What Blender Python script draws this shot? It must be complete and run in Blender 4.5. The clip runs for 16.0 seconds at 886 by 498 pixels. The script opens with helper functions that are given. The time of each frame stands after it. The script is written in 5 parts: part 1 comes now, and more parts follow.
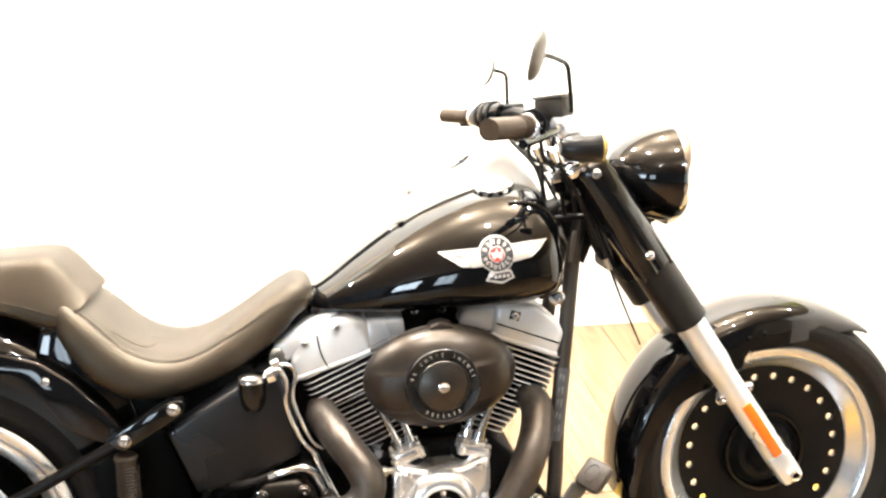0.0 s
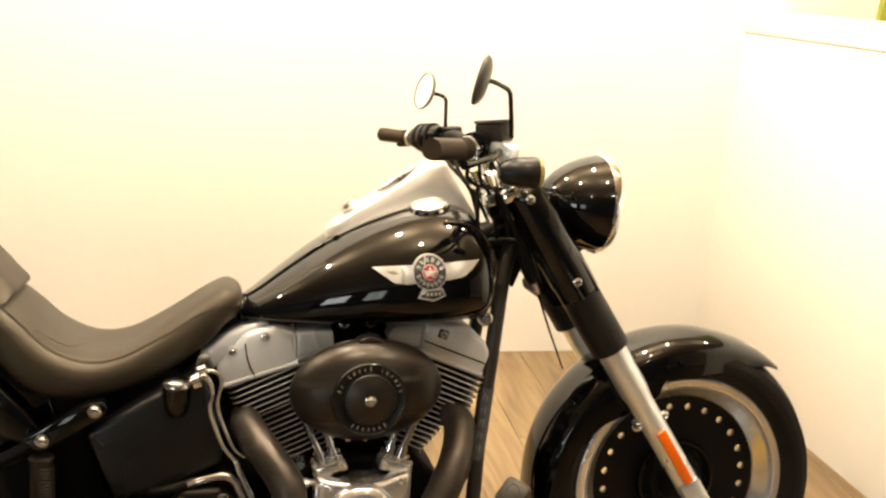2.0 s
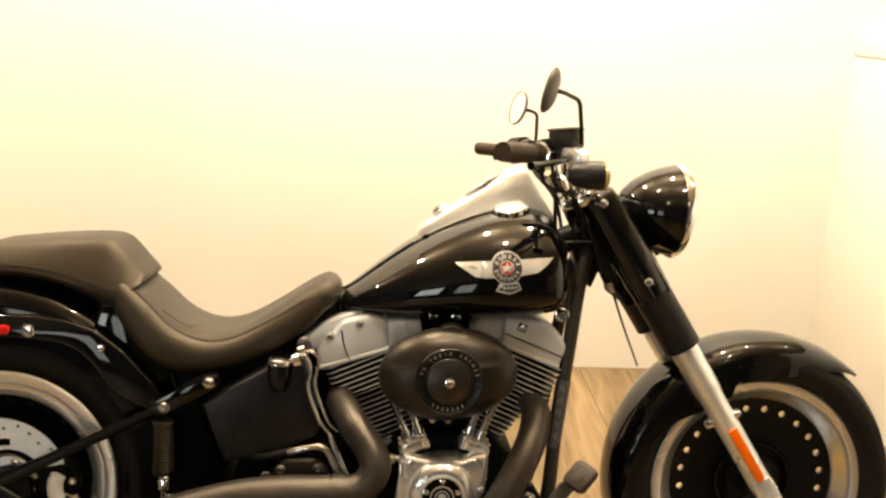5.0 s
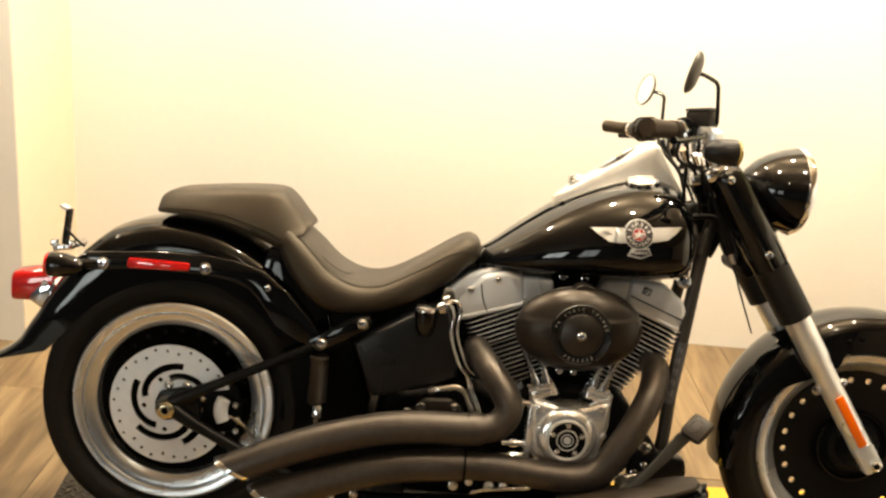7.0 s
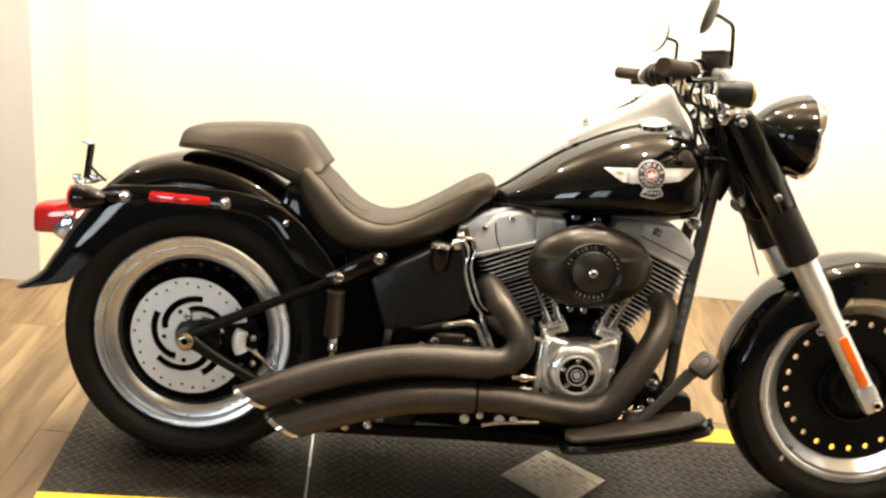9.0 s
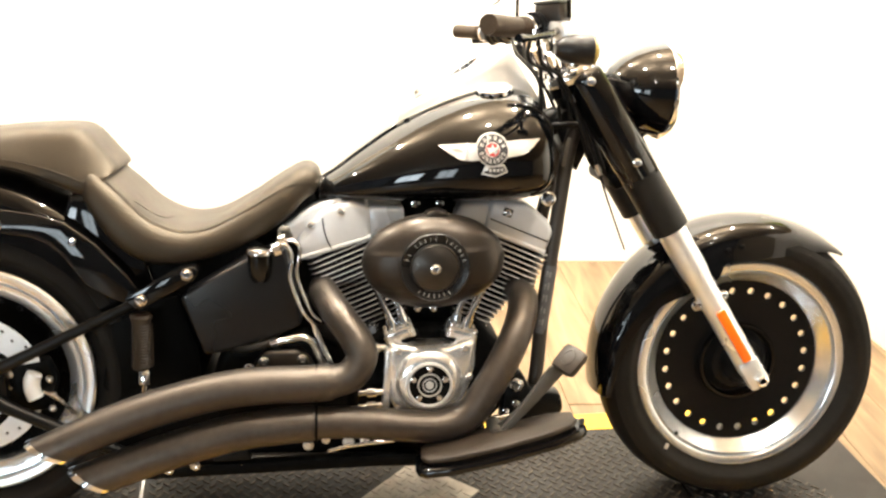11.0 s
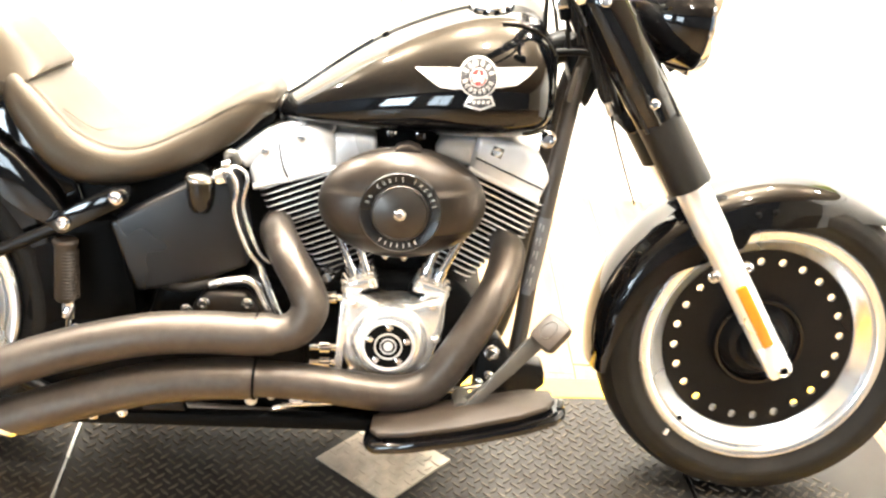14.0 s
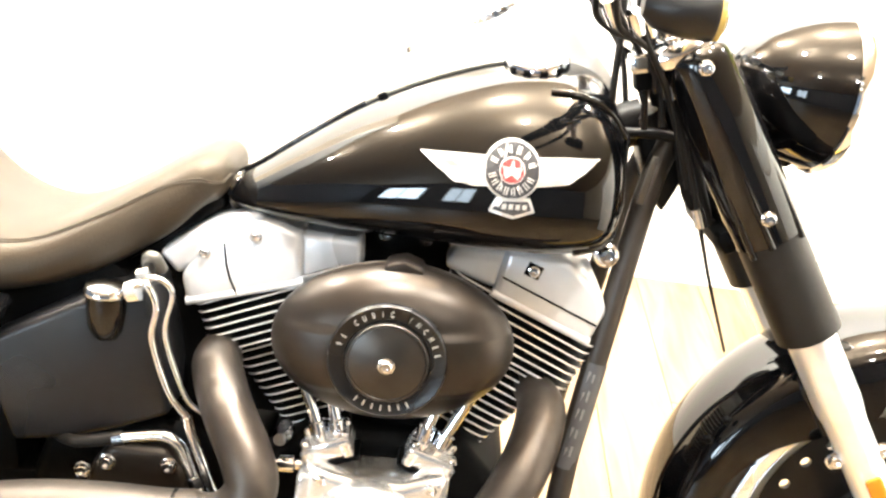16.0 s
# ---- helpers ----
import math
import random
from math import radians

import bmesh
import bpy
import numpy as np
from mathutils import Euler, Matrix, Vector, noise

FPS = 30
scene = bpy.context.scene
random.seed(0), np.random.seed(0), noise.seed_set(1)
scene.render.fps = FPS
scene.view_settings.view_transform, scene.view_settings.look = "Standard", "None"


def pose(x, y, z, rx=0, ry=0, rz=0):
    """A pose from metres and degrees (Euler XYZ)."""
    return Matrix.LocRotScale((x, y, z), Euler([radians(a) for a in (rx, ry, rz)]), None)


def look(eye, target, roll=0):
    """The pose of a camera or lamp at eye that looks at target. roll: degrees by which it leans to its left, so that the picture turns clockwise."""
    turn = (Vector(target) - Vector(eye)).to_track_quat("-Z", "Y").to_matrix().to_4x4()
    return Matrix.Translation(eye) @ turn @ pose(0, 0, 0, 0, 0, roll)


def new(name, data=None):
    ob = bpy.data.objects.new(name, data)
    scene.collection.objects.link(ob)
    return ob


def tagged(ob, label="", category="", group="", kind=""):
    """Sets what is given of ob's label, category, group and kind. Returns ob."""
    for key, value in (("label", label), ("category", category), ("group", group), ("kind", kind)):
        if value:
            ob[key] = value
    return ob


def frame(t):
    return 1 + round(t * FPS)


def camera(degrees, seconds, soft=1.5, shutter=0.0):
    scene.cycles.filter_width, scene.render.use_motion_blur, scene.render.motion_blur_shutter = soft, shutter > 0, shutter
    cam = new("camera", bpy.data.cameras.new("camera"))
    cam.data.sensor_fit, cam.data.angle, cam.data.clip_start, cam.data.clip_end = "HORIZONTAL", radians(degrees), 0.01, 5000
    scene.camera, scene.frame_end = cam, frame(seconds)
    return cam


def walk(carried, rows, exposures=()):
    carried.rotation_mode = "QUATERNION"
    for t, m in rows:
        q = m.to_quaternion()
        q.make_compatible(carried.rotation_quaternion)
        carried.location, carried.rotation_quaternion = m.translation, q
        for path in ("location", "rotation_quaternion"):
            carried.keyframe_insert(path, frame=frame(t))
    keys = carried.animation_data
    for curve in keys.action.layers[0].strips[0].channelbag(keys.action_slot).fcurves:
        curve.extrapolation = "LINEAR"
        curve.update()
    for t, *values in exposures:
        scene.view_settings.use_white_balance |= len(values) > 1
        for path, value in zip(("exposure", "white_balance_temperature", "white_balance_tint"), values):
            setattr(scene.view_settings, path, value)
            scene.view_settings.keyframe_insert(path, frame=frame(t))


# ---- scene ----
cam = camera(47.6, 16.0, 2.5)
PATH = [
    (0, (0.684, -1.74, 1.468), (0.957, 0.12, 0.785), 0.0),
    (0.5, (0.648, -1.745, 1.47), (0.995, 0.108, 0.804), 0.1),
    (1, (0.642, -1.758, 1.464), (1.054, 0.095, 0.834), 2.4),
    (1.5, (0.642, -1.758, 1.472), (1.067, 0.092, 0.841), 3.9),
    (2, (0.648, -1.765, 1.462), (1.084, 0.083, 0.833), 4.9),
    (2.5, (0.667, -1.781, 1.464), (1.094, 0.065, 0.825), 5.4),
    (3, (0.72, -1.808, 1.476), (1.126, 0.061, 0.892), 4.2),
    (3.2, (0.742, -1.808, 1.489), (1.116, 0.063, 0.891), 4.4),
    (5.3, (0.748, -2.01, 1.447), (0.878, -0.097, 0.877), 3.3),
    (5.5, (0.722, -2.03, 1.448), (0.841, -0.116, 0.881), 3.5),
    (6, (0.671, -2.089, 1.462), (0.791, -0.175, 0.894), 5.0),
    (6.5, (0.633, -2.138, 1.466), (0.742, -0.235, 0.86), 5.1),
    (7, (0.583, -2.182, 1.453), (0.6, -0.28, 0.835), 5.1),
    (7.5, (0.544, -2.215, 1.45), (0.494, -0.314, 0.829), 5.0),
    (8, (0.519, -2.241, 1.435), (0.473, -0.357, 0.766), 5.2),
    (8.5, (0.523, -2.254, 1.405), (0.512, -0.374, 0.723), 6.0),
    (9, (0.553, -2.248, 1.405), (0.577, -0.368, 0.722), 6.0),
    (9.5, (0.615, -2.209, 1.41), (0.705, -0.339, 0.707), 5.0),
    (10, (0.685, -2.132, 1.393), (0.825, -0.279, 0.653), 4.3),
    (10.2, (0.719, -2.095, 1.388), (0.864, -0.241, 0.651), 4.2),
    (12.3, (0.7, -1.712, 1.368), (1.074, 0.051, 0.5), 2.2),
    (12.5, (0.693, -1.695, 1.353), (1.067, 0.04, 0.43), 2.8),
    (13, (0.729, -1.677, 1.345), (1.07, 0.044, 0.385), 3.5),
    (13.5, (0.832, -1.652, 1.345), (1.058, 0.111, 0.427), 5.0),
    (14, (0.916, -1.642, 1.335), (1.01, 0.132, 0.417), 5.8),
    (14.5, (0.961, -1.595, 1.32), (1.023, 0.182, 0.403), 4.9),
    (15, (0.956, -1.451, 1.29), (1.011, 0.325, 0.372), 6.2),
    (15.5, (0.93, -1.243, 1.27), (1.003, 0.554, 0.396), 6.1),
    (16, (0.944, -1.097, 1.238), (0.981, 0.698, 0.356), 8.0),
]
LIGHTNESS = [(0, 0.62, 6050, 8), (0.5, 0.34, 6150, 8), (1.0, -0.28, 7000, 8.5), (1.5, -0.72, 7500, 8), (2.0, -0.9, 7700, 8), (3.0, -1.0, 7850, 7.5), (5.5, -0.98, 8150, 7.5), (7.0, -0.99, 7700, 7), (8.0, -0.96, 7350, 7),
             (9.0, -0.57, 6700, 7), (10.0, -0.25, 6550, 7), (12.5, 1.1, 6400, 7.5), (13.5, 1.48, 6200, 7), (14.5, 1.48, 6150, 7), (16.0, 1.18, 6050, 7)]
walk(cam, [(t, look(eye, target, roll)) for t, eye, target, roll in PATH], LIGHTNESS)

# ---- light ----
world = bpy.data.worlds.new("world")
scene.world = world
world.use_nodes = True
world.node_tree.nodes["Background"].inputs[0].default_value = (1.0, 0.9, 0.78, 1)
world.node_tree.nodes["Background"].inputs[1].default_value = 0.01

FLOOR = -0.06
CEIL = 2.75
# Unseen globes; those at x -1.9 and 3.1 are added to brighten walls.
LAMPS = ([(-1.9, 0.45, 58.0), (3.1, 0.5, 60.0), (0.78, -0.4, 90.0), (1.6, -0.6, 76.0)] + [(-0.6, 0.5, 134.0), (0.5, 0.5, 160.0), (1.4, 0.5, 150.0), (1.98, 0.62, 86.0)]
         + [(0.7, -2.3, 16.0), (1.9, -2.3, 24.0)])
LAMP_TINT = (1.0, 0.95, 0.865)


# ---- materials ----
def material(name, base, rough=0.5, metal=0.0, vary=0.12, grain=60.0, blotch=3.0, bump=0.0, bump_scale=200.0,
             rough_vary=0.08, coat=0.0, spec=0.5, emit=None, per_object=0.0):
    m = bpy.data.materials.new(name)
    m.use_nodes = True
    nt = m.node_tree
    b = nt.nodes["Principled BSDF"]
    co = nt.nodes.new("ShaderNodeTexCoord")
    n1 = nt.nodes.new("ShaderNodeTexNoise")
    n2 = nt.nodes.new("ShaderNodeTexNoise")
    n1.inputs["Scale"].default_value, n1.inputs["Detail"].default_value = grain, 4
    n2.inputs["Scale"].default_value, n2.inputs["Detail"].default_value = blotch, 3
    mix = nt.nodes.new("ShaderNodeMath")
    mix.operation = "ADD"
    for n, k in ((n1, 0), (n2, 1)):
        nt.links.new(co.outputs["Object"], n.inputs["Vector"])
        nt.links.new(n.outputs["Fac"], mix.inputs[k])
    value = nt.nodes.new("ShaderNodeMapRange")
    value.inputs[1].default_value, value.inputs[2].default_value = 0.6, 1.4
    value.inputs[3].default_value, value.inputs[4].default_value = 1 - vary, 1 + vary
    nt.links.new(mix.outputs[0], value.inputs[0])
    last = value.outputs[0]
    if per_object:
        info = nt.nodes.new("ShaderNodeObjectInfo")
        r = nt.nodes.new("ShaderNodeMapRange")
        r.inputs[3].default_value, r.inputs[4].default_value = 1 - per_object, 1 + per_object
        nt.links.new(info.outputs["Random"], r.inputs[0])
        mul = nt.nodes.new("ShaderNodeMath")
        mul.operation = "MULTIPLY"
        nt.links.new(last, mul.inputs[0])
        nt.links.new(r.outputs[0], mul.inputs[1])
        last = mul.outputs[0]
    tint = nt.nodes.new("ShaderNodeVectorMath")
    tint.operation = "SCALE"
    tint.inputs[0].default_value = base
    nt.links.new(last, tint.inputs["Scale"])
    nt.links.new(tint.outputs[0], b.inputs["Base Color"])
    rr = nt.nodes.new("ShaderNodeMapRange")
    rr.inputs[1].default_value, rr.inputs[2].default_value = 0.3, 0.7
    rr.inputs[3].default_value, rr.inputs[4].default_value = max(0.01, rough - rough_vary), rough + rough_vary
    nt.links.new(n2.outputs["Fac"], rr.inputs[0])
    nt.links.new(rr.outputs[0], b.inputs["Roughness"])
    b.inputs["Metallic"].default_value = metal
    b.inputs["Coat Weight"].default_value = coat
    b.inputs["Coat Roughness"].default_value = 0.03
    b.inputs["Specular IOR Level"].default_value = spec
    if bump:
        n3 = nt.nodes.new("ShaderNodeTexNoise")
        n3.inputs["Scale"].default_value, n3.inputs["Detail"].default_value = bump_scale, 3
        nt.links.new(co.outputs["Object"], n3.inputs["Vector"])
        bp = nt.nodes.new("ShaderNodeBump")
        bp.inputs["Strength"].default_value, bp.inputs["Distance"].default_value = bump, 0.002
        nt.links.new(n3.outputs["Fac"], bp.inputs["Height"])
        nt.links.new(bp.outputs[0], b.inputs["Normal"])
    if emit:
        b.inputs["Emission Color"].default_value = (*emit[:3], 1)
        b.inputs["Emission Strength"].default_value = emit[3]
    return m


PAINT = material("gloss_black_paint", (0.0022, 0.0022, 0.0024), 0.05, 0, 0.2, rough_vary=0.02, spec=0.42)
SATIN = material("satin_black_paint", (0.0042, 0.0042, 0.0044), 0.34, 0, 0.2, bump=0.05, bump_scale=600, spec=0.16)
DENIM = material("matt_black_sleeve", (0.008, 0.0075, 0.007), 0.46, 0, 0.2, bump=0.1, bump_scale=700, spec=0.22)
FRAMEC = material("satin_frame_coat", (0.028, 0.0235, 0.0195), 0.4, 0.2, 0.15)
PIPE = material("satin_exhaust_coat", (0.073, 0.063, 0.0545), 0.45, 0.8, 0.2, blotch=6, bump=0.08, bump_scale=500, spec=0.4)
AIRC = material("satin_cover_paint", (0.039, 0.0335, 0.029), 0.38, 0.8, 0.15, spec=0.4)
DISH = material("dark_satin_disc", (0.05, 0.046, 0.042), 0.36, 0.8, 0.15, spec=0.4)
LEATHER = material("black_leather", (0.0155, 0.0117, 0.008), 0.46, 0, 0.25, grain=35, blotch=5, bump=0.3, bump_scale=380, spec=0.45)
RUBBER = material("tyre_rubber", (0.009, 0.0081, 0.0072), 0.55, 0, 0.25, bump=0.15, bump_scale=300, spec=0.12)
OILT = material("semi_gloss_black", (0.007, 0.007, 0.0075), 0.31, 0, 0.2, spec=0.3)
LEATHER.node_tree.nodes["Principled BSDF"].inputs["Specular Tint"].default_value = (1.0, 0.875, 0.7, 1)
GRIP = material("grip_rubber", (0.03, 0.0195, 0.011), 0.52, 0, 0.2, bump=0.2, bump_scale=300, spec=0.25)
PAD = material("brown_black_pad_rubber", (0.027, 0.0205, 0.0155), 0.46, 0, 0.25, grain=90, blotch=12, bump=0.2, bump_scale=300, spec=0.3)
CHROME = material("chrome", (0.79, 0.81, 0.85), 0.07, 1, 0.04, rough_vary=0.03)
STEEL = material("bright_bolt_steel", (0.75, 0.74, 0.72), 0.2, 1, 0.1)
ALU = material("machined_aluminium", (0.79, 0.81, 0.83), 0.28, 0.65, 0.06, rough_vary=0.06)
SILVER = material("silver_powder_coat", (0.6, 0.625, 0.66), 0.3, 0.3, 0.05, bump=0.06, bump_scale=900)
CASE = material("polished_cover", (0.81, 0.815, 0.82), 0.21, 0.78, 0.06)
FIN = material("black_cylinder_fin", (0.003, 0.003, 0.003), 0.45, 0, 0.2, spec=0.06)
FINEDGE = material("machined_fin_edge", (0.76, 0.77, 0.78), 0.36, 0.4, 0.1)
DARK = material("dark_engine_black", (0.003, 0.003, 0.003), 0.5, 0, 0.3, spec=0.04)
DISC = material("brake_steel", (0.68, 0.72, 0.77), 0.42, 0.5, 0.08, blotch=12)
BRASS = material("yellow_zinc", (0.56, 0.49, 0.33), 0.3, 1, 0.1)
RED = material("red_lens", (0.65, 0.01, 0.012), 0.12, 0, 0.1, coat=1.0)
ORANGE = material("amber_reflector", (0.9, 0.15, 0.006), 0.2, 0, 0.08, coat=0.6)
SMOKE = material("smoked_amber_lens", (0.34, 0.25, 0.07), 0.12, 0, 0.1, coat=1.0)
BADGE = material("badge_silver", (0.72, 0.71, 0.69), 0.34, 0.6, 0.04)
BADGE_DARK = material("badge_dark_enamel", (0.06, 0.06, 0.064), 0.32, 0.1, 0.1, spec=0.3)
BADGE_RED = material("badge_red_enamel", (0.45, 0.05, 0.05), 0.25, 0, 0.1)
PRINT = material("silver_print", (0.5, 0.5, 0.49), 0.4, 0.3, 0.05)
WALL = material("white_wall_paint", (0.78, 0.76, 0.72), 0.6, 0, 0.02, grain=30, blotch=1.2, bump=0.05, bump_scale=250)
PEACH = material("cream_wall_tone", (0.8, 0.69, 0.54), 0.6, 0, 0.03, grain=30, blotch=1.2, bump=0.05, bump_scale=250)
GREEN = material("olive_green_paint", (0.3, 0.33, 0.05), 0.6, 0, 0.05)
CREAM = material("cream_partition_paint", (0.79, 0.755, 0.69), 0.6, 0, 0.02, grain=30, blotch=1.2, bump=0.05, bump_scale=250)
CALIPER = material("pale_caliper_coat", (0.72, 0.74, 0.77), 0.35, 0.2, 0.05)
FARWALL = material("blue_grey_far_wall", (0.088, 0.103, 0.13), 0.7, 0, 0.15)
SATINCHROME = material("satin_chrome", (0.74, 0.72, 0.68), 0.32, 0.72, 0.05)
CEILING = material("ceiling_paint", (0.5, 0.385, 0.27), 0.7, 0, 0.04)
PLATE = material("dark_tread_steel", (0.0112, 0.0098, 0.0083), 0.48, 0.25, 0.4, grain=25, blotch=4, rough_vary=0.12)
RIM = material("bright_rim_alloy", (0.76, 0.79, 0.825), 0.27, 0.93, 0.05, rough_vary=0.05)
LIP = material("rusty_lip_steel", (0.3, 0.22, 0.15), 0.5, 0.2, 0.3, grain=30, blotch=9)
LUG = material("worn_lug_steel", (0.074, 0.063, 0.049), 0.4, 0.6, 0.45, grain=40)
PEDAL = material("cast_pedal_grey", (0.1, 0.095, 0.085), 0.4, 0.5, 0.2, grain=40)
DECAL = material("grey_printed_film", (0.07, 0.073, 0.08), 0.45, 0, 0.1)
DECAL_INK = material("pale_grey_ink", (0.2, 0.205, 0.215), 0.4, 0.1, 0.1)
BARE = material("bare_tread_steel", (0.46, 0.42, 0.36), 0.4, 0.4, 0.3, grain=30, blotch=8)
YELLOW = material("yellow_safety_paint", (0.8, 0.47, 0.035), 0.45, 0, 0.12, grain=40, blotch=7, bump=0.1)
GLASS = material("lamp_glass", (0.85, 0.86, 0.86), 0.03, 0.6, 0.03)
MIRROR = material("mirror_glass", (0.9, 0.9, 0.9), 0.02, 1, 0.0, rough_vary=0.0)
LAMP = material("lamp_diffuser", (0.9, 0.85, 0.75), 0.5, emit=(1.0, 0.92, 0.8, 25.0))


def wood_material():
    m = bpy.data.materials.new("wood_plank")
    m.use_nodes = True
    nt = m.node_tree
    b = nt.nodes["Principled BSDF"]
    co = nt.nodes.new("ShaderNodeTexCoord")
    info = nt.nodes.new("ShaderNodeObjectInfo")
    off = nt.nodes.new("ShaderNodeVectorMath")
    off.operation = "MULTIPLY_ADD"
    off.inputs[1].default_value = (9, 1.1, 9)
    shift = nt.nodes.new("ShaderNodeVectorMath")
    shift.operation = "SCALE"
    shift.inputs[0].default_value = (37, 53, 11)
    nt.links.new(info.outputs["Random"], shift.inputs["Scale"])
    nt.links.new(co.outputs["Object"], off.inputs[0])
    nt.links.new(shift.outputs[0], off.inputs[2])
    n = nt.nodes.new("ShaderNodeTexNoise")
    n.inputs["Scale"].default_value, n.inputs["Detail"].default_value, n.inputs["Distortion"].default_value = 2.2, 6, 0.8
    nt.links.new(off.outputs[0], n.inputs["Vector"])
    ramp = nt.nodes.new("ShaderNodeValToRGB")
    ramp.color_ramp.elements[0].position, ramp.color_ramp.elements[0].color = 0.3, (0.126, 0.081, 0.043, 1)
    ramp.color_ramp.elements[1].position, ramp.color_ramp.elements[1].color = 0.68, (0.295, 0.213, 0.119, 1)
    nt.links.new(n.outputs["Fac"], ramp.inputs[0])
    r = nt.nodes.new("ShaderNodeMapRange")
    r.inputs[3].default_value, r.inputs[4].default_value = 0.78, 1.15
    nt.links.new(info.outputs["Random"], r.inputs[0])
    sc = nt.nodes.new("ShaderNodeVectorMath")
    sc.operation = "SCALE"
    nt.links.new(ramp.outputs[0], sc.inputs[0])
    nt.links.new(r.outputs[0], sc.inputs["Scale"])
    nt.links.new(sc.outputs[0], b.inputs["Base Color"])
    b.inputs["Roughness"].default_value = 0.42
    bp = nt.nodes.new("ShaderNodeBump")
    bp.inputs["Strength"].default_value, bp.inputs["Distance"].default_value = 0.15, 0.002
    nt.links.new(n.outputs["Fac"], bp.inputs["Height"])
    nt.links.new(bp.outputs[0], b.inputs["Normal"])
    return m


WOOD = wood_material()


# ---- mesh helpers ----
def part(name, bm, mat, parent=None, label="", smooth=40):
    me = bpy.data.meshes.new(name)
    bm.normal_update()
    for f in bm.faces:
        f.smooth = smooth > 0
    for e in bm.edges:
        if len(e.link_faces) == 2 and e.calc_face_angle(0) > radians(smooth):
            e.smooth = False
    bm.to_mesh(me)
    bm.free()
    for x in mat if isinstance(mat, (list, tuple)) else [mat]:
        me.materials.append(x)
    ob = new(name, me)
    if parent is not None:
        ob.parent = parent
    if label:
        tagged(ob, label)
    return ob


def spline(pts, n=8):
    """Catmull-Rom through the points, n steps a span."""
    p = [Vector(q) for q in pts]
    p = [2 * p[0] - p[1]] + p + [2 * p[-1] - p[-2]]
    out = []
    for i in range(1, len(p) - 2):
        a, b, c, d = p[i - 1:i + 3]
        for k in range(n):
            t = k / n
            out.append(0.5 * (2 * b + (c - a) * t + (2 * a - 5 * b + 4 * c - d) * t * t + (3 * b - a - 3 * c + d) * t ** 3))
    return out + [p[-2]]


def bridge(bm, a, b):
    n = len(a)
    for i in range(n):
        bm.faces.new((a[i], a[(i + 1) % n], b[(i + 1) % n], b[i]))


def tube(pts, radius, seg=14, smooth=8, caps=True, bm=None, squash=1.0):
    bm = bm or bmesh.new()
    line = spline(pts, smooth) if smooth else [Vector(q) for q in pts]
    n = len(line)
    if isinstance(radius, (int, float)):
        radius = [radius] * 2
    rs = [float(np.interp(i / (n - 1), np.linspace(0, 1, len(radius)), radius)) for i in range(n)]
    rings, side = [], None
    for i, p in enumerate(line):
        d = (line[min(i + 1, n - 1)] - line[max(i - 1, 0)]).normalized()
        if side is None:
            side = d.cross(Vector((0, 1, 0)) if abs(d.y) < 0.9 else Vector((1, 0, 0))).normalized()
        side = (side - d * side.dot(d)).normalized()
        up = d.cross(side)
        rings.append([bm.verts.new(p + rs[i] * (math.cos(a) * side + math.sin(a) * up * squash))
                      for a in [2 * math.pi * k / seg for k in range(seg)]])
    for a, b in zip(rings, rings[1:]):
        bridge(bm, a, b)
    if caps:
        bm.faces.new(rings[0][::-1])
        bm.faces.new(rings[-1])
    return bm


def lathe(profile, center=(0, 0, 0), axis="y", seg=64, bm=None, closed=False):
    """Turn a profile of (radius, along) round an axis through the centre."""
    bm = bm or bmesh.new()
    c = Vector(center)
    if axis == "y":
        ax, u, v = Vector((0, 1, 0)), Vector((1, 0, 0)), Vector((0, 0, 1))
    elif axis == "z":
        ax, u, v = Vector((0, 0, 1)), Vector((1, 0, 0)), Vector((0, 1, 0))
    elif axis == "x":
        ax, u, v = Vector((1, 0, 0)), Vector((0, 1, 0)), Vector((0, 0, 1))
    else:
        ax = Vector(axis).normalized()
        u = ax.orthogonal().normalized()
        v = ax.cross(u)
    rings = []
    for r, h in profile:
        if r < 1e-6:
            rings.append([bm.verts.new(c + ax * h)])
        else:
            rings.append([bm.verts.new(c + ax * h + r * (math.cos(a) * u + math.sin(a) * v)) for a in [2 * math.pi * k / seg for k in range(seg)]])
    pairs = list(zip(rings, rings[1:])) + ([(rings[-1], rings[0])] if closed else [])
    for a, b in pairs:
        if len(a) == 1 and len(b) == 1:
            continue
        if len(a) == 1:
            for i in range(seg):
                bm.faces.new((a[0], b[(i + 1) % seg], b[i]))
        elif len(b) == 1:
            for i in range(seg):
                bm.faces.new((a[i], a[(i + 1) % seg], b[0]))
        else:
            bridge(bm, a, b)
    bmesh.ops.recalc_face_normals(bm, faces=bm.faces)
    return bm


def bevel(bm, width, segments=2, angle=30):
    es = [e for e in bm.edges if len(e.link_faces) == 2 and e.calc_face_angle(0) > radians(angle)]
    bmesh.ops.bevel(bm, geom=es, offset=width, segments=segments, profile=0.5, affect="EDGES", clamp_overlap=True)
    return bm


def prism(poly, y0, y1, round_=0.004, segments=2, bm=None):
    """A plate of outline (x, z) between two depths."""
    own = bmesh.new()
    a = [own.verts.new((x, y0, z)) for x, z in poly]
    b = [own.verts.new((x, y1, z)) for x, z in poly]
    bridge(own, a, b)
    own.faces.new(a[::-1])
    own.faces.new(b)
    bmesh.ops.recalc_face_normals(own, faces=own.faces)
    if round_:
        bevel(own, round_, segments)
    return merged(bm, own)


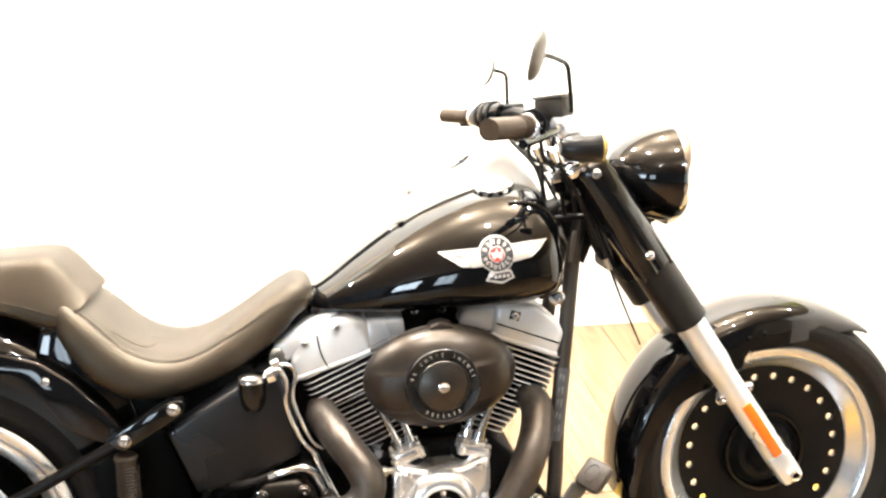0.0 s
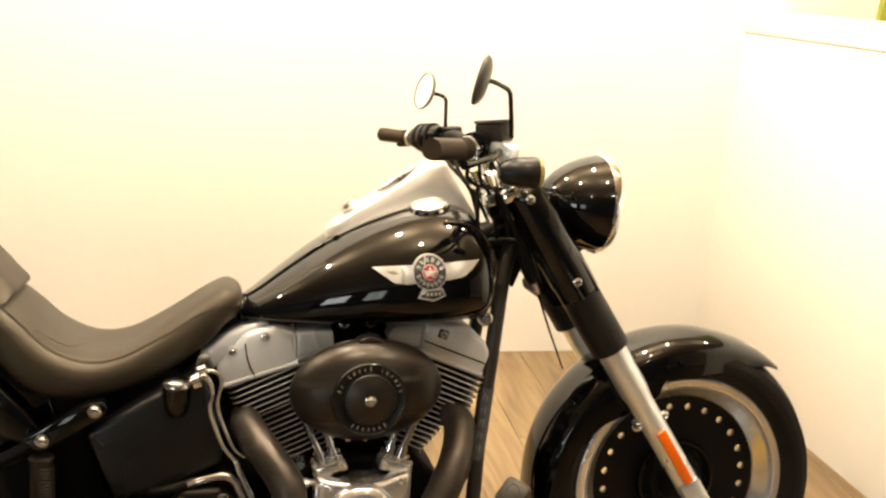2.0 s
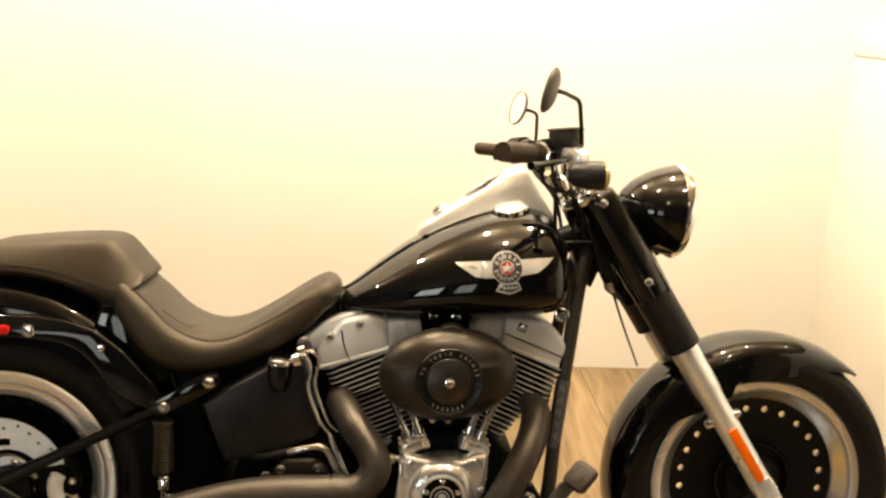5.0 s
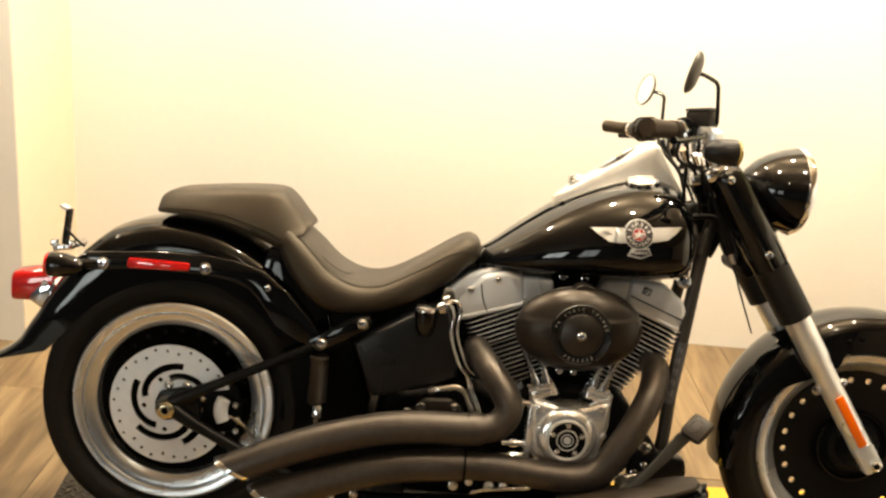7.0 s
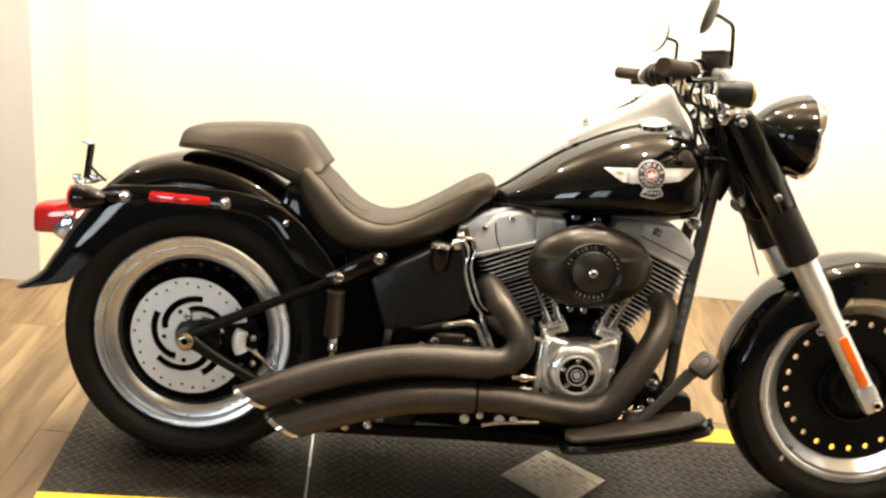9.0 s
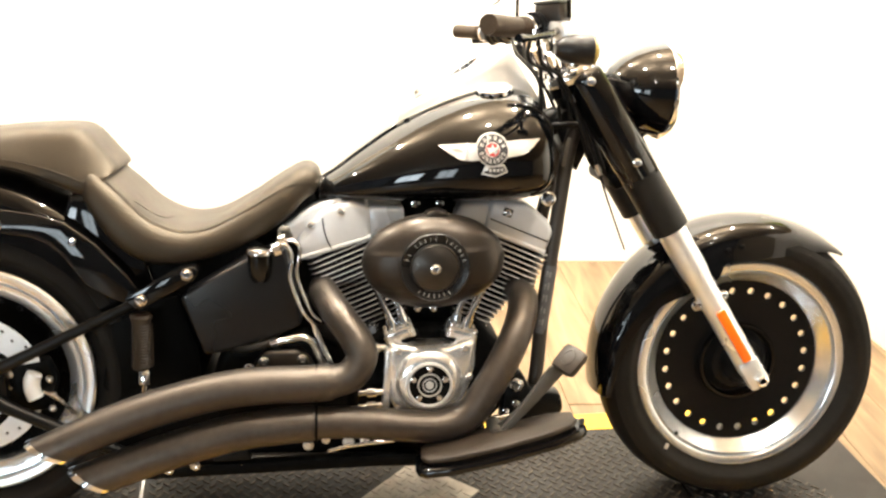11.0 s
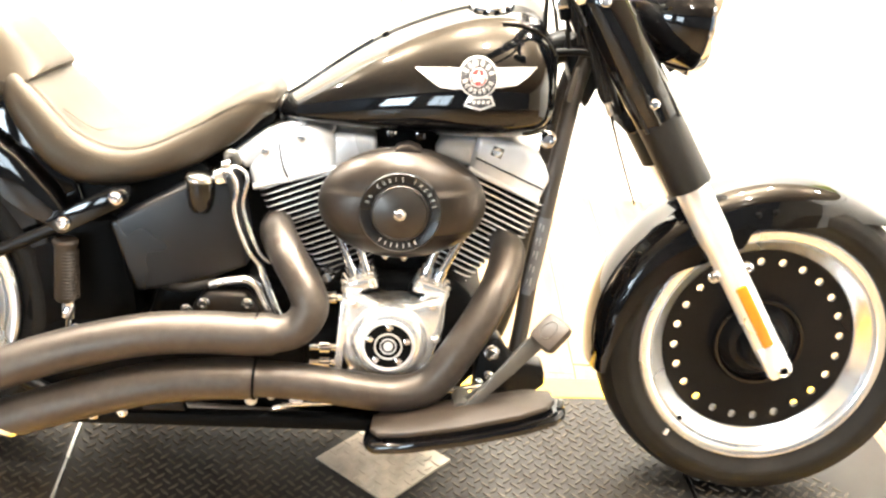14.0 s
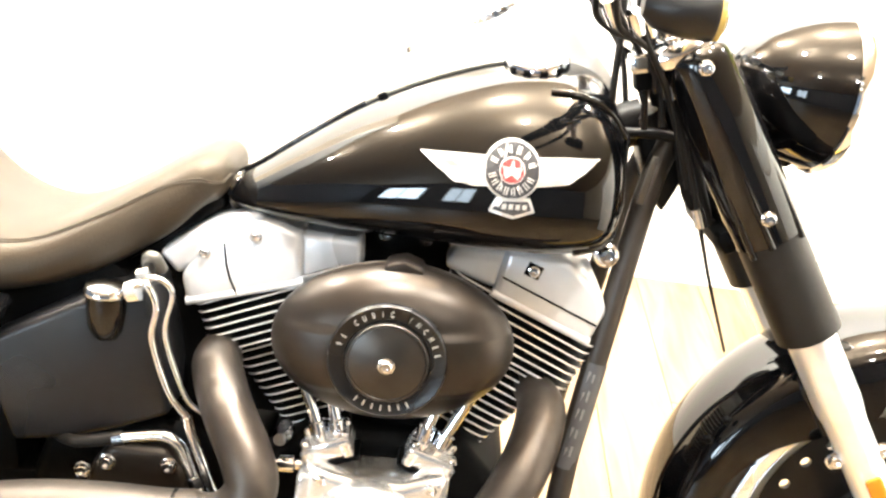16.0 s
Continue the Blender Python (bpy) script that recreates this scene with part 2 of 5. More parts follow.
def box(size, at=(0, 0, 0), turn=(0, 0, 0), round_=0.003, bm=None):
    own = bmesh.new()
    bmesh.ops.create_cube(own, size=1)
    bmesh.ops.scale(own, vec=size, verts=own.verts)
    if round_:
        bevel(own, round_, 2)
    own.transform(pose(*at, *turn))
    return merged(bm, own)


def merged(bm, own):
    if bm is None:
        return own
    me = bpy.data.meshes.new("tmp")
    own.to_mesh(me)
    own.free()
    bm.from_mesh(me)
    bpy.data.meshes.remove(me)
    return bm


def loft(rings, caps=True, bm=None, closed=True):
    bm = bm or bmesh.new()
    vs = [[bm.verts.new(p) for p in ring] for ring in rings]
    for a, b in zip(vs, vs[1:]):
        n = len(a)
        for i in range(n if closed else n - 1):
            bm.faces.new((a[i], a[(i + 1) % n], b[(i + 1) % n], b[i]))
    if caps and closed:
        bm.faces.new(vs[0][::-1])
        bm.faces.new(vs[-1])
    bmesh.ops.recalc_face_normals(bm, faces=bm.faces)
    return bm


def cut(bm, cutter):
    """bm with cutter taken out of it."""
    obs = []
    for b in (bm, cutter):
        me = bpy.data.meshes.new("tmp")
        b.to_mesh(me)
        b.free()
        obs.append(new("tmp", me))
    mod = obs[0].modifiers.new("cut", "BOOLEAN")
    mod.operation, mod.object, mod.solver = "DIFFERENCE", obs[1], "EXACT"
    out = bmesh.new()
    dg = bpy.context.evaluated_depsgraph_get()
    out.from_mesh(bpy.data.meshes.new_from_object(obs[0].evaluated_get(dg)))
    for o in obs:
        bpy.data.objects.remove(o)
    return out


def bolt(name, at, r, parent, out=(0, -1, 0), mat=None, label=""):
    """A domed bolt head with a socket."""
    bm = lathe([(r * 1.25, 0), (r * 1.25, r * 0.2), (r, r * 0.3), (r * 0.95, r * 0.8), (r * 0.75, r * 1.0), (r * 0.45, r * 1.02), (r * 0.42, r * 0.6), (0, r * 0.6)],
               at, out, 16)
    return part(name, bm, mat or STEEL, parent, label)


def letters(text, size, depth):
    cu = bpy.data.curves.new("word", "FONT")
    cu.body, cu.size, cu.extrude, cu.align_x, cu.align_y = text, size, depth, "CENTER", "CENTER"
    cu.resolution_u = 3
    ob = new("tmp", cu)
    dg = bpy.context.evaluated_depsgraph_get()
    dg.update()
    bm = bmesh.new()
    bm.from_mesh(bpy.data.meshes.new_from_object(ob.evaluated_get(dg)))
    bpy.data.objects.remove(ob)
    return bm


# ---- the room ----
def wall(name, x0, x1, y0, y1, z0, z1, mat, label):
    bm = box((x1 - x0, y1 - y0, z1 - z0), ((x0 + x1) / 2, (y0 + y1) / 2, (z0 + z1) / 2), round_=0)
    return tagged(part(name, bm, mat, smooth=0), label, "wall", kind="structure")


wall("wall_north", -0.81, 5.4, 1.53, 1.68, FLOOR - 0.02, CEIL, WALL, "plain white painted wall behind the motorcycle")
# Cream here puts the weaker light on the corner's side into its colour.
wall("wall_return", -0.96, -0.81, 1.03, 1.68, FLOOR - 0.02, CEIL, PEACH, "less lit side of a projecting wall corner, its shade put into a cream colour")
wall("wall_corner", -5.6, -0.96, 1.03, 1.18, FLOOR - 0.02, CEIL, WALL, "white painted wall that stands forward of the rest")
wall("wall_corner_face", -5.6, -0.812, 1.026, 1.03, FLOOR - 0.02, CEIL, WALL, "white painted face of the projecting wall")
# Unseen west and south walls, dark and bluish so black paint mirrors that tone.
wall("wall_west", -5.75, -5.6, -7.0, 1.18, FLOOR - 0.02, CEIL, FARWALL, "plain unseen side wall, dark blue-grey to tone the bike's reflections")
wall("wall_south", -5.75, 5.55, -7.15, -7.0, FLOOR - 0.02, CEIL, FARWALL, "unseen wall at the far end of the room, dark blue-grey to tone the bike's reflections")
wall("wall_east", 5.4, 5.55, -7.0, 1.68, FLOOR - 0.02, CEIL, PEACH, "cream wall beyond the half-height wall")
tagged(part("ceiling", box((11.3, 8.85, 0.1), (-0.1, -2.73, CEIL + 0.05), round_=0), CEILING, smooth=0), "plain warm brown ceiling with small globe lights", "ceiling", kind="structure")

# Half-height partition with a projecting cap.
half = new("half_wall")
half.matrix_world = pose(2.475, 0.9, 0, 0, 0, 4)
tagged(half, "cream half-height wall with a thick cap", "wall", kind="structure")


def sloped(x0, x1, z0, z1, follow):
    """A length of the partition whose top edge climbs a little towards the room."""
    bm = box((x1 - x0, 2.6, z1 - z0), ((x0 + x1) / 2, -0.65, (z0 + z1) / 2), round_=0)
    for v in bm.verts:
        if v.co.z > z0 + 0.001 or follow:
            v.co.z += 0.049 * (0.695 - v.co.y)
    return bevel(bm, 0.003, 2)


part("panel", sloped(0.015, 0.155, FLOOR - 0.01, 1.152, False), WALL, half)
part("joint", sloped(0.02, 0.15, 1.152, 1.157, True), WALL, half)
part("cap", sloped(0.01, 0.16, 1.157, 1.236, True), WALL, half)
tagged(part("wall_beyond", box((0.38, 0.006, 2.6), (2.755, 1.527, FLOOR + 1.3), round_=0), CREAM, smooth=0), "cream painted stretch of wall seen over the half wall", "wall", kind="structure")
tagged(part("green_panel", box((2.2, 0.03, 2.6), (4.045, 1.515, FLOOR + 1.3), round_=0.004), GREEN, smooth=0), "olive green painted panel beyond the half wall", "wall panel", kind="structure")

for x, y, watts in LAMPS:
    lamp = new("ceiling_light")
    lamp.location = (x, y, CEIL)
    tagged(lamp, "small glowing globe lamp under the ceiling, unseen, the outermost two added to brighten walls", "ceiling light", "ceiling globes")
    part("trim", lathe([(0.0, 0.0), (0.05, 0.0), (0.05, -0.012), (0.018, -0.02), (0.012, -0.09), (0.0, -0.09)], (0, 0, 0), "z", 24), SILVER, lamp)
    part("globe", lathe([(0, -0.16), (0.02, -0.155), (0.032, -0.138), (0.035, -0.125), (0.032, -0.11), (0.02, -0.092), (0.012, -0.085)], (0, 0, 0), "z", 24), LAMP, lamp)
    li = bpy.data.lights.new("bulb", "POINT")
    li.shadow_soft_size, li.energy, li.color = 0.036, watts, LAMP_TINT
    lo = new("bulb", li)
    lo.location = (x, y, CEIL - 0.26)

# Daylight windows in the far part of the room, behind the camera.
def far_window(name, x, z, width, height, bright, label):
    window = new(name)
    window.location = (x, -6.99, z)
    tagged(window, label, "window", kind="structure")
    pane_mat = material("daylight_pane", (0.8, 0.85, 0.9), 0.3, emit=(0.78, 0.9, 1.0, bright))
    for side in (-1, 1):
        part("pane", box((width / 2 - 0.02, 0.01, height), (side * (width / 4 + 0.01), 0, 0), round_=0), pane_mat, window)
    for sx, sz, ax, az in ((width + 0.12, 0.06, 0, height / 2 + 0.03), (width + 0.12, 0.06, 0, -height / 2 - 0.03), (0.06, height, -width / 2 - 0.03, 0), (0.06, height, width / 2 + 0.03, 0), (0.04, height, 0, 0)):
        part("window_frame", box((sx, 0.05, sz), (ax, 0.02, az), round_=0.004), WALL, window)


far_window("window_1", -4.0, 1.5, 1.7, 1.3, 18.0, "bright daylight window in the dim far wall")
far_window("window_2", -1.75, 1.45, 0.9, 1.3, 8.0, "dim daylight window in the far wall")

# ---- the lift platform ----
PLAT = pose(0.0, -0.262, 0.0, 0, 0, 4.5)
lift = new("lift_platform")
lift.matrix_world = PLAT
tagged(lift, "low motorcycle lift platform of dark tread plate with yellow edges", "lift platform")
U0, U1, V0, V1 = -0.3, 2.06, 0.0, 0.40
SEAMS = (0.318, 1.572)
edges_u = [U0, *SEAMS, U1]
for a, b in zip(edges_u, edges_u[1:]):
    w = b - a - 0.008
    if b == U1:
        poly = [(a + 0.004, V0 - 0.078), (b - 0.015, V0 - 0.078), (b, V0 - 0.06), (b, V1 + 0.06), (b - 0.015, V1 + 0.078), (a + 0.004, V1 + 0.078)]
    else:
        poly = [(a + 0.004, V0 - 0.078), (b - 0.004, V0 - 0.078), (b - 0.004, V1 + 0.078), (a + 0.004, V1 + 0.078)]
    bm = bmesh.new()
    lo_ = [bm.verts.new((u, v, -0.04)) for u, v in poly]
    hi_ = [bm.verts.new((u, v, 0.0)) for u, v in poly]
    bridge(bm, lo_, hi_)
    bm.faces.new(lo_[::-1])
    bm.faces.new(hi_)
    bmesh.ops.recalc_face_normals(bm, faces=bm.faces)
    bevel(bm, 0.002, 1)
    part("deck_plate", bm, PLATE, lift)
    for near in (1, 0):
        v0 = V0 - 0.074 if near else V1
        if b == U1:
            e = [(a + 0.006, v0), (b - 0.02, v0), (b - 0.01, v0 + 0.02), (b - 0.085, v0 + 0.074), (a + 0.006, v0 + 0.074)]
            if not near:
                e = [(a + 0.006, v0), (b - 0.085, v0), (b - 0.01, v0 + 0.054), (b - 0.02, v0 + 0.074), (a + 0.006, v0 + 0.074)]
        else:
            a_ = a + 0.006 + (0.3 if a == U0 and not near else 0)
            e = [(a_, v0), (b - 0.006, v0), (b - 0.006, v0 + 0.074), (a_, v0 + 0.074)]
        bm = bmesh.new()
        lo_ = [bm.verts.new((u, v, -0.001)) for u, v in e]
        hi_ = [bm.verts.new((u, v, 0.0015)) for u, v in e]
        bridge(bm, lo_, hi_)
        bm.faces.new(hi_)
        bmesh.ops.recalc_face_normals(bm, faces=bm.faces)
        part("edge_stripe", bm, YELLOW, lift, "worn yellow safety stripe")
    part("side_lip", box((w, 0.006, 0.036), ((a + b) / 2 - (0.01 if b == U1 else 0), V0 - 0.083, -0.022), round_=0.001), LIP, lift, "rusty steel side lip with bright studs")
for k in range(26):
    bolt("stud", (1.74 + 0.012 * k, V0 - 0.0865, -0.014 - 0.014 * (k % 2)), 0.0022, lift, (0, -1, 0.4), STEEL)
part("seam_strip", box((0.006, 0.52, 0.006), (SEAMS[0], 0.2, -0.003), round_=0), ALU, lift, "bright metal joint strip")
part("base_frame", box((2.2, 0.46, 0.03), (0.88, 0.2, -0.05), round_=0), DARK, lift)


def lugs(u0, u1, v0, v1, pitch, keep=lambda u, v: True, z=0.0):
    """Raised bars of tread plate: a lattice turned by 45 degrees, each bar pointing at its neighbour's flank."""
    bm = bmesh.new()
    step = pitch / math.sqrt(2)
    shape = ((-0.5, -0.05), (-0.2, -0.14), (0.2, -0.14), (0.5, -0.05), (0.5, 0.05), (0.2, 0.14), (-0.2, 0.14), (-0.5, 0.05))
    for row in range(int((v1 - v0) / step)):
        v = v0 + (row + 0.5) * step
        an = radians(45 if row % 2 else -45)
        c, s = math.cos(an) * pitch * 1.1, math.sin(an) * pitch * 1.1
        for col in range(int((u1 - u0) / (2 * step))):
            u = u0 + (2 * col + 0.5 + row % 2) * step
            if not keep(u, v):
                continue
            low, high = [], []
            for x, y in shape:
                low.append(bm.verts.new((u + x * c - y * s, v + x * s + y * c, z - 0.0005)))
                x, y = x * 0.86, y * 0.7
                high.append(bm.verts.new((u + x * c - y * s, v + x * s + y * c, z + 0.0022)))
            bridge(bm, low, high)
            bm.faces.new(high)
    return bm


PATCH_C, PATCH_R = (0.925, -0.018), 0.131
inv = PLAT.inverted()
pc = inv @ Vector((*PATCH_C, 0))
tread = part("tread_pattern", lugs(U0 + 0.01, U1 - 0.02, V0, V1, 0.021,
             lambda u, v: abs(u - pc.x) + abs(v - pc.y) > PATCH_R + 0.015 and all(abs(u - s) > 0.014 for s in SEAMS) and u < 1.87 + 0.08 * math.sin(9 * v + 2)), LUG, lift, smooth=0)
tagged(tread, "raised lozenges of the dark tread plate", kind="stuff")
plate = new("tread_patch")
plate.matrix_world = PLAT @ pose(pc.x, pc.y, 0.0)
tagged(plate, "bare steel diamond-shaped tread plate lying on the platform", "metal plate")
bm = bmesh.new()
for z in (0.0, 0.004):
    bm.verts.new((-PATCH_R - 0.006, 0.0, z)), bm.verts.new((0, -PATCH_R, z)), bm.verts.new((PATCH_R + 0.006, 0, z)), bm.verts.new((0, PATCH_R, z))
bm.verts.ensure_lookup_table()
v = list(bm.verts)
bridge(bm, v[:4], v[4:])
bm.faces.new(v[4:])
bmesh.ops.recalc_face_normals(bm, faces=bm.faces)
part("sheet", bm, BARE, plate, smooth=0)
patch_tread = part("tread_pattern", lugs(-0.14, 0.14, -0.14, 0.14, 0.021, lambda u, v: abs(u) + abs(v) < PATCH_R - 0.012, 0.004), BARE, plate, smooth=0)
tagged(patch_tread, "raised lozenges of the bare plate", kind="stuff")

# ---- the motorcycle ----
LEAN_ANGLE = 9.5
bike = new("motorcycle")
bike.matrix_world = pose(0, 0, 0, -LEAN_ANGLE, 0, 0)
tagged(bike, "glossy black cruiser motorcycle with silver engine leaning on the platform", "motorcycle")
RA, FA = (0.0, -0.022, 0.313), (1.644, 0.0, 0.318)
FORK_DIR = Vector((-0.55, 0, 0.835)).normalized()


def tyre(center, r, half, rim, grooves, name, parent):
    prof = [(rim - 0.004, -half * 0.66), (rim + 0.012, -half * 0.78), (rim + (r - rim) * 0.35, -half * 0.99), (rim + (r - rim) * 0.55, -half),
            (rim + (r - rim) * 0.74, -half * 0.93), (r - 0.026, -half * 0.78), (r - 0.013, -half * 0.58), (r - 0.006, -half * 0.42), (r - 0.002, -half * 0.2)]
    fine = []
    for a, b in zip(prof, prof[1:] + [(r, 0)]):
        fine += [(a[0] + (b[0] - a[0]) * k / 3, a[1] + (b[1] - a[1]) * k / 3) for k in range(3)]
    prof = fine + [(r, 0)] + [(q, -h) for q, h in fine[::-1]]
    seg = 384
    rings = []
    bm = bmesh.new()
    for q, h in prof:
        ring = []
        for k in range(seg):
            a = 2 * math.pi * k / seg
            d = 0.0
            if grooves and q > r - 0.045:
                s = abs(h) / half
                ph = (a * 18 / math.pi + 1.7 * s * (1 if h < 0 else 1.0)) % 1
                if ph < 0.2 and 0.1 < s < 0.93:
                    d = 0.008
                if s < 0.06:
                    d = 0.004
            ring.append(bm.verts.new((center[0] + (q - d) * math.cos(a), center[1] + h, center[2] + (q - d) * math.sin(a))))
        rings.append(ring)
    for a, b in zip(rings, rings[1:]):
        bridge(bm, a, b)
    bmesh.ops.recalc_face_normals(bm, faces=bm.faces)
    return part(name, bm, RUBBER, parent, "black rubber tyre", smooth=50)


def lip(center, rim, depth_out, inner, mat, name, parent, label, flat=False):
    """A stepped rim ring, the same on both faces."""
    h = depth_out
    prof = [(inner, -h + 0.04), (inner + 0.003, -h + 0.036), (inner + 0.012, -h + 0.026), (rim - 0.027, -h + 0.011), (rim - 0.024, -h + 0.017), (rim - 0.022, -h + 0.017), (rim - 0.02, -h + 0.004), (rim - 0.016, -h + 0.001), (rim - 0.004, -h),
            (rim, -h + 0.003), (rim, -h + 0.016), (rim - 0.012, -h + 0.03)]
    if flat:
        prof = [(inner, -h + 0.04), (inner + 0.002, -h + 0.02), (inner + 0.005, -h + 0.016), (rim - 0.028, -h + 0.0095), (rim - 0.0265, -h + 0.016), (rim - 0.0235, -h + 0.016), (rim - 0.022, -h + 0.004), (rim - 0.018, -h + 0.001)] + prof[8:]
    prof = prof + [(q, -d) for q, d in prof[::-1]]
    return part(name, lathe(prof, center, "y", 128, closed=True), mat, parent, label)


# Rear wheel.
rear = lip(RA, 0.238, 0.088, 0.18, RIM, "rear_wheel", bike, "machined aluminium wheel rim", True)
tyre(RA, 0.327, 0.1, 0.235, True, "tyre", rear)
bm = lathe([(0.03, -0.05), (0.06, -0.048), (0.1, -0.02), (0.15, -0.026), (0.181, -0.046), (0.181, 0.046), (0.15, 0.026), (0.1, 0.02), (0.06, 0.048), (0.03, 0.05)], RA, "y", 96, closed=True)
hole = bmesh.new()
for k in range(24):
    a = 2 * math.pi * k / 24
    lathe([(0, -0.1), (0.0065, -0.1), (0.0065, 0.1), (0, 0.1)], (RA[0] + 0.16 * math.cos(a), 0, RA[2] + 0.16 * math.sin(a)), "y", 10, bm=hole)
part("wheel_disc", cut(bm, hole), DARK, rear, "black disc wheel centre with a ring of holes")
# Brake disc with curved slots and small drillings.
bm = lathe([(0.03, -0.105), (0.142, -0.105), (0.142, -0.099), (0.03, -0.099)], RA, "y", 96, closed=True)
hole = bmesh.new()
for k in range(5):
    a0 = radians(167 + 72 * k)
    path = []
    for s in np.linspace(0, 1, 16):
        r_, a = 0.0605 + 0.0345 * s ** 0.75, a0 - 1.62 * s
        path.append((RA[0] + r_ * math.cos(a), r_, RA[2] + r_ * math.sin(a)))
    tubepts = [(x, -0.102, z) for x, _, z in path]
    own = bmesh.new()
    n_ = len(tubepts)
    left_, right_ = [], []
    for i, (x, y, z) in enumerate(tubepts):
        p0, p1 = tubepts[max(i - 1, 0)], tubepts[min(i + 1, n_ - 1)]
        d = Vector((p1[0] - p0[0], 0, p1[2] - p0[2])).normalized()
        nn = Vector((-d.z, 0, d.x)) * 0.0082
        left_.append((x + nn.x, z + nn.z))
        right_.append((x - nn.x, z - nn.z))
    prism(left_ + right_[::-1], -0.13, -0.08, 0, bm=hole)
for k in range(30):
    a, r_ = 2 * math.pi * k / 30, (0.133, 0.122, 0.128)[k % 3]
    lathe([(0, -0.13), (0.004, -0.13), (0.004, -0.08), (0, -0.08)], (RA[0] + r_ * math.cos(a), 0, RA[2] + r_ * math.sin(a)), "y", 8, bm=hole)
for k in range(5):
    a = radians(43 + 72 * k)
    lathe([(0, -0.13), (0.0064, -0.13), (0.006, -0.08), (0, -0.08)], (RA[0] + 0.063 * math.cos(a), 0, RA[2] + 0.063 * math.sin(a)), "y", 8, bm=hole)
part("brake_disc", cut(bm, hole), DISC, rear, "drilled and slotted steel brake disc", smooth=30)
part("hub", lathe([(0, -0.135), (0.028, -0.135), (0.03, -0.125), (0.032, -0.08), (0.05, -0.05), (0, -0.05)], RA, "y", 32), PEDAL, rear)
for x, z in ((-0.006, 0.048), (0.036, 0.048)):
    bolt("disc_bolt", (RA[0] + x, RA[1] - 0.105, RA[2] + z), 0.0085, rear, mat=CHROME)
part("axle_nut", lathe([(0.008, -0.156), (0.015, -0.156), (0.02, -0.152), (0.022, -0.136), (0.022, -0.11), (0, -0.11)], RA, "y", 32), BRASS, rear, "yellow zinc plated axle nut")
part("axle", lathe([(0, -0.147), (0.0095, -0.147), (0.0095, 0.13), (0, 0.13)], RA, "y", 16), DARK, rear)

# Brake caliper behind the axle strut.
cal = part("rear_brake_caliper", prism([(0.065, 0.35), (0.145, 0.365), (0.165, 0.32), (0.15, 0.26), (0.085, 0.245), (0.06, 0.29)], -0.13, -0.085, 0.008), DARK, bike, "black rear brake caliper")
bm = tube([(0.128, -0.146, 0.343), (0.122, -0.146, 0.327), (0.122, -0.146, 0.307), (0.128, -0.146, 0.29)], [0.0155, 0.0165, 0.0165, 0.0155], 14, 4, squash=0.8)
part("caliper_insert", bm, CALIPER, cal, "pale kidney-shaped caliper insert")
for x, z in ((0.152, 0.325), (0.158, 0.29), (0.075, 0.335), (0.07, 0.306), (0.155, 0.262)):
    bolt("caliper_bolt", (x, -0.13, z), 0.006, cal)
part("brake_hose", tube([(0.14, -0.135, 0.3), (0.17, -0.14, 0.285), (0.2, -0.13, 0.25)], 0.004, 8), STEEL, cal)

# Rear axle struts.
bm = tube([(0.005, -0.15, 0.325), (0.12, -0.158, 0.385), (0.335, -0.15, 0.492)], [0.017, 0.012, 0.011], 14, 4, squash=0.8)
part("swing_arm_strut", bm, SATIN, bike, "satin black upper swingarm tube")
bm = tube([(0.005, -0.15, 0.315), (0.1, -0.155, 0.262), (0.34, -0.13, 0.14)], [0.02, 0.013, 0.014], 14, 4)
part("swing_arm_strut", bm, SATIN, bike)
part("axle_plate", prism([(-0.032, 0.322), (-0.022, 0.348), (0.03, 0.362), (0.07, 0.36), (0.075, 0.29), (0.03, 0.288), (-0.022, 0.297)], -0.152, -0.128, 0.004), SATIN, bike)

# Front wheel.
front = lip(FA, 0.242, 0.056, 0.19, RIM, "front_wheel", bike, "machined aluminium wheel rim")
tyre(FA, 0.322, 0.072, 0.237, False, "tyre", front)
bm = lathe([(0.035, -0.03), (0.06, -0.028), (0.075, -0.006), (0.15, -0.012), (0.19, -0.016), (0.19, -0.008), (0.15, -0.004), (0.075, 0.002), (0.06, 0.028), (0.035, 0.03)], FA, "y", 96, closed=True)
hole = bmesh.new()
for k in range(24):
    a = 2 * math.pi * (k + 0.5) / 24
    lathe([(0, -0.1), (0.0078, -0.1), (0.0078, 0.1), (0, 0.1)], (FA[0] + 0.165 * math.cos(a), 0, FA[2] + 0.165 * math.sin(a)), "y", 12, bm=hole)
part("wheel_disc", cut(bm, hole), SATIN, front, "satin black disc wheel centre with a ring of holes")
part("hub", lathe([(0, -0.075), (0.03, -0.075), (0.042, -0.062), (0.046, -0.03), (0.056, -0.028), (0.056, 0.06), (0, 0.06)], FA, "y", 48), SATIN, front)
part("wheel_ring", lathe([(0.078, -0.02), (0.082, -0.028), (0.088, -0.028), (0.092, -0.02)], FA, "y", 64, closed=True), PAINT, front)
part("tyre_tag", box((0.008, 0.003, 0.013), (1.476, -0.0745, 0.134), (0, 20, 0), 0.001), PRINT, front, "small pale tag on the tyre")
bolt("valve_stem", (1.505, -0.05, 0.155), 0.004, front, mat=DARK)

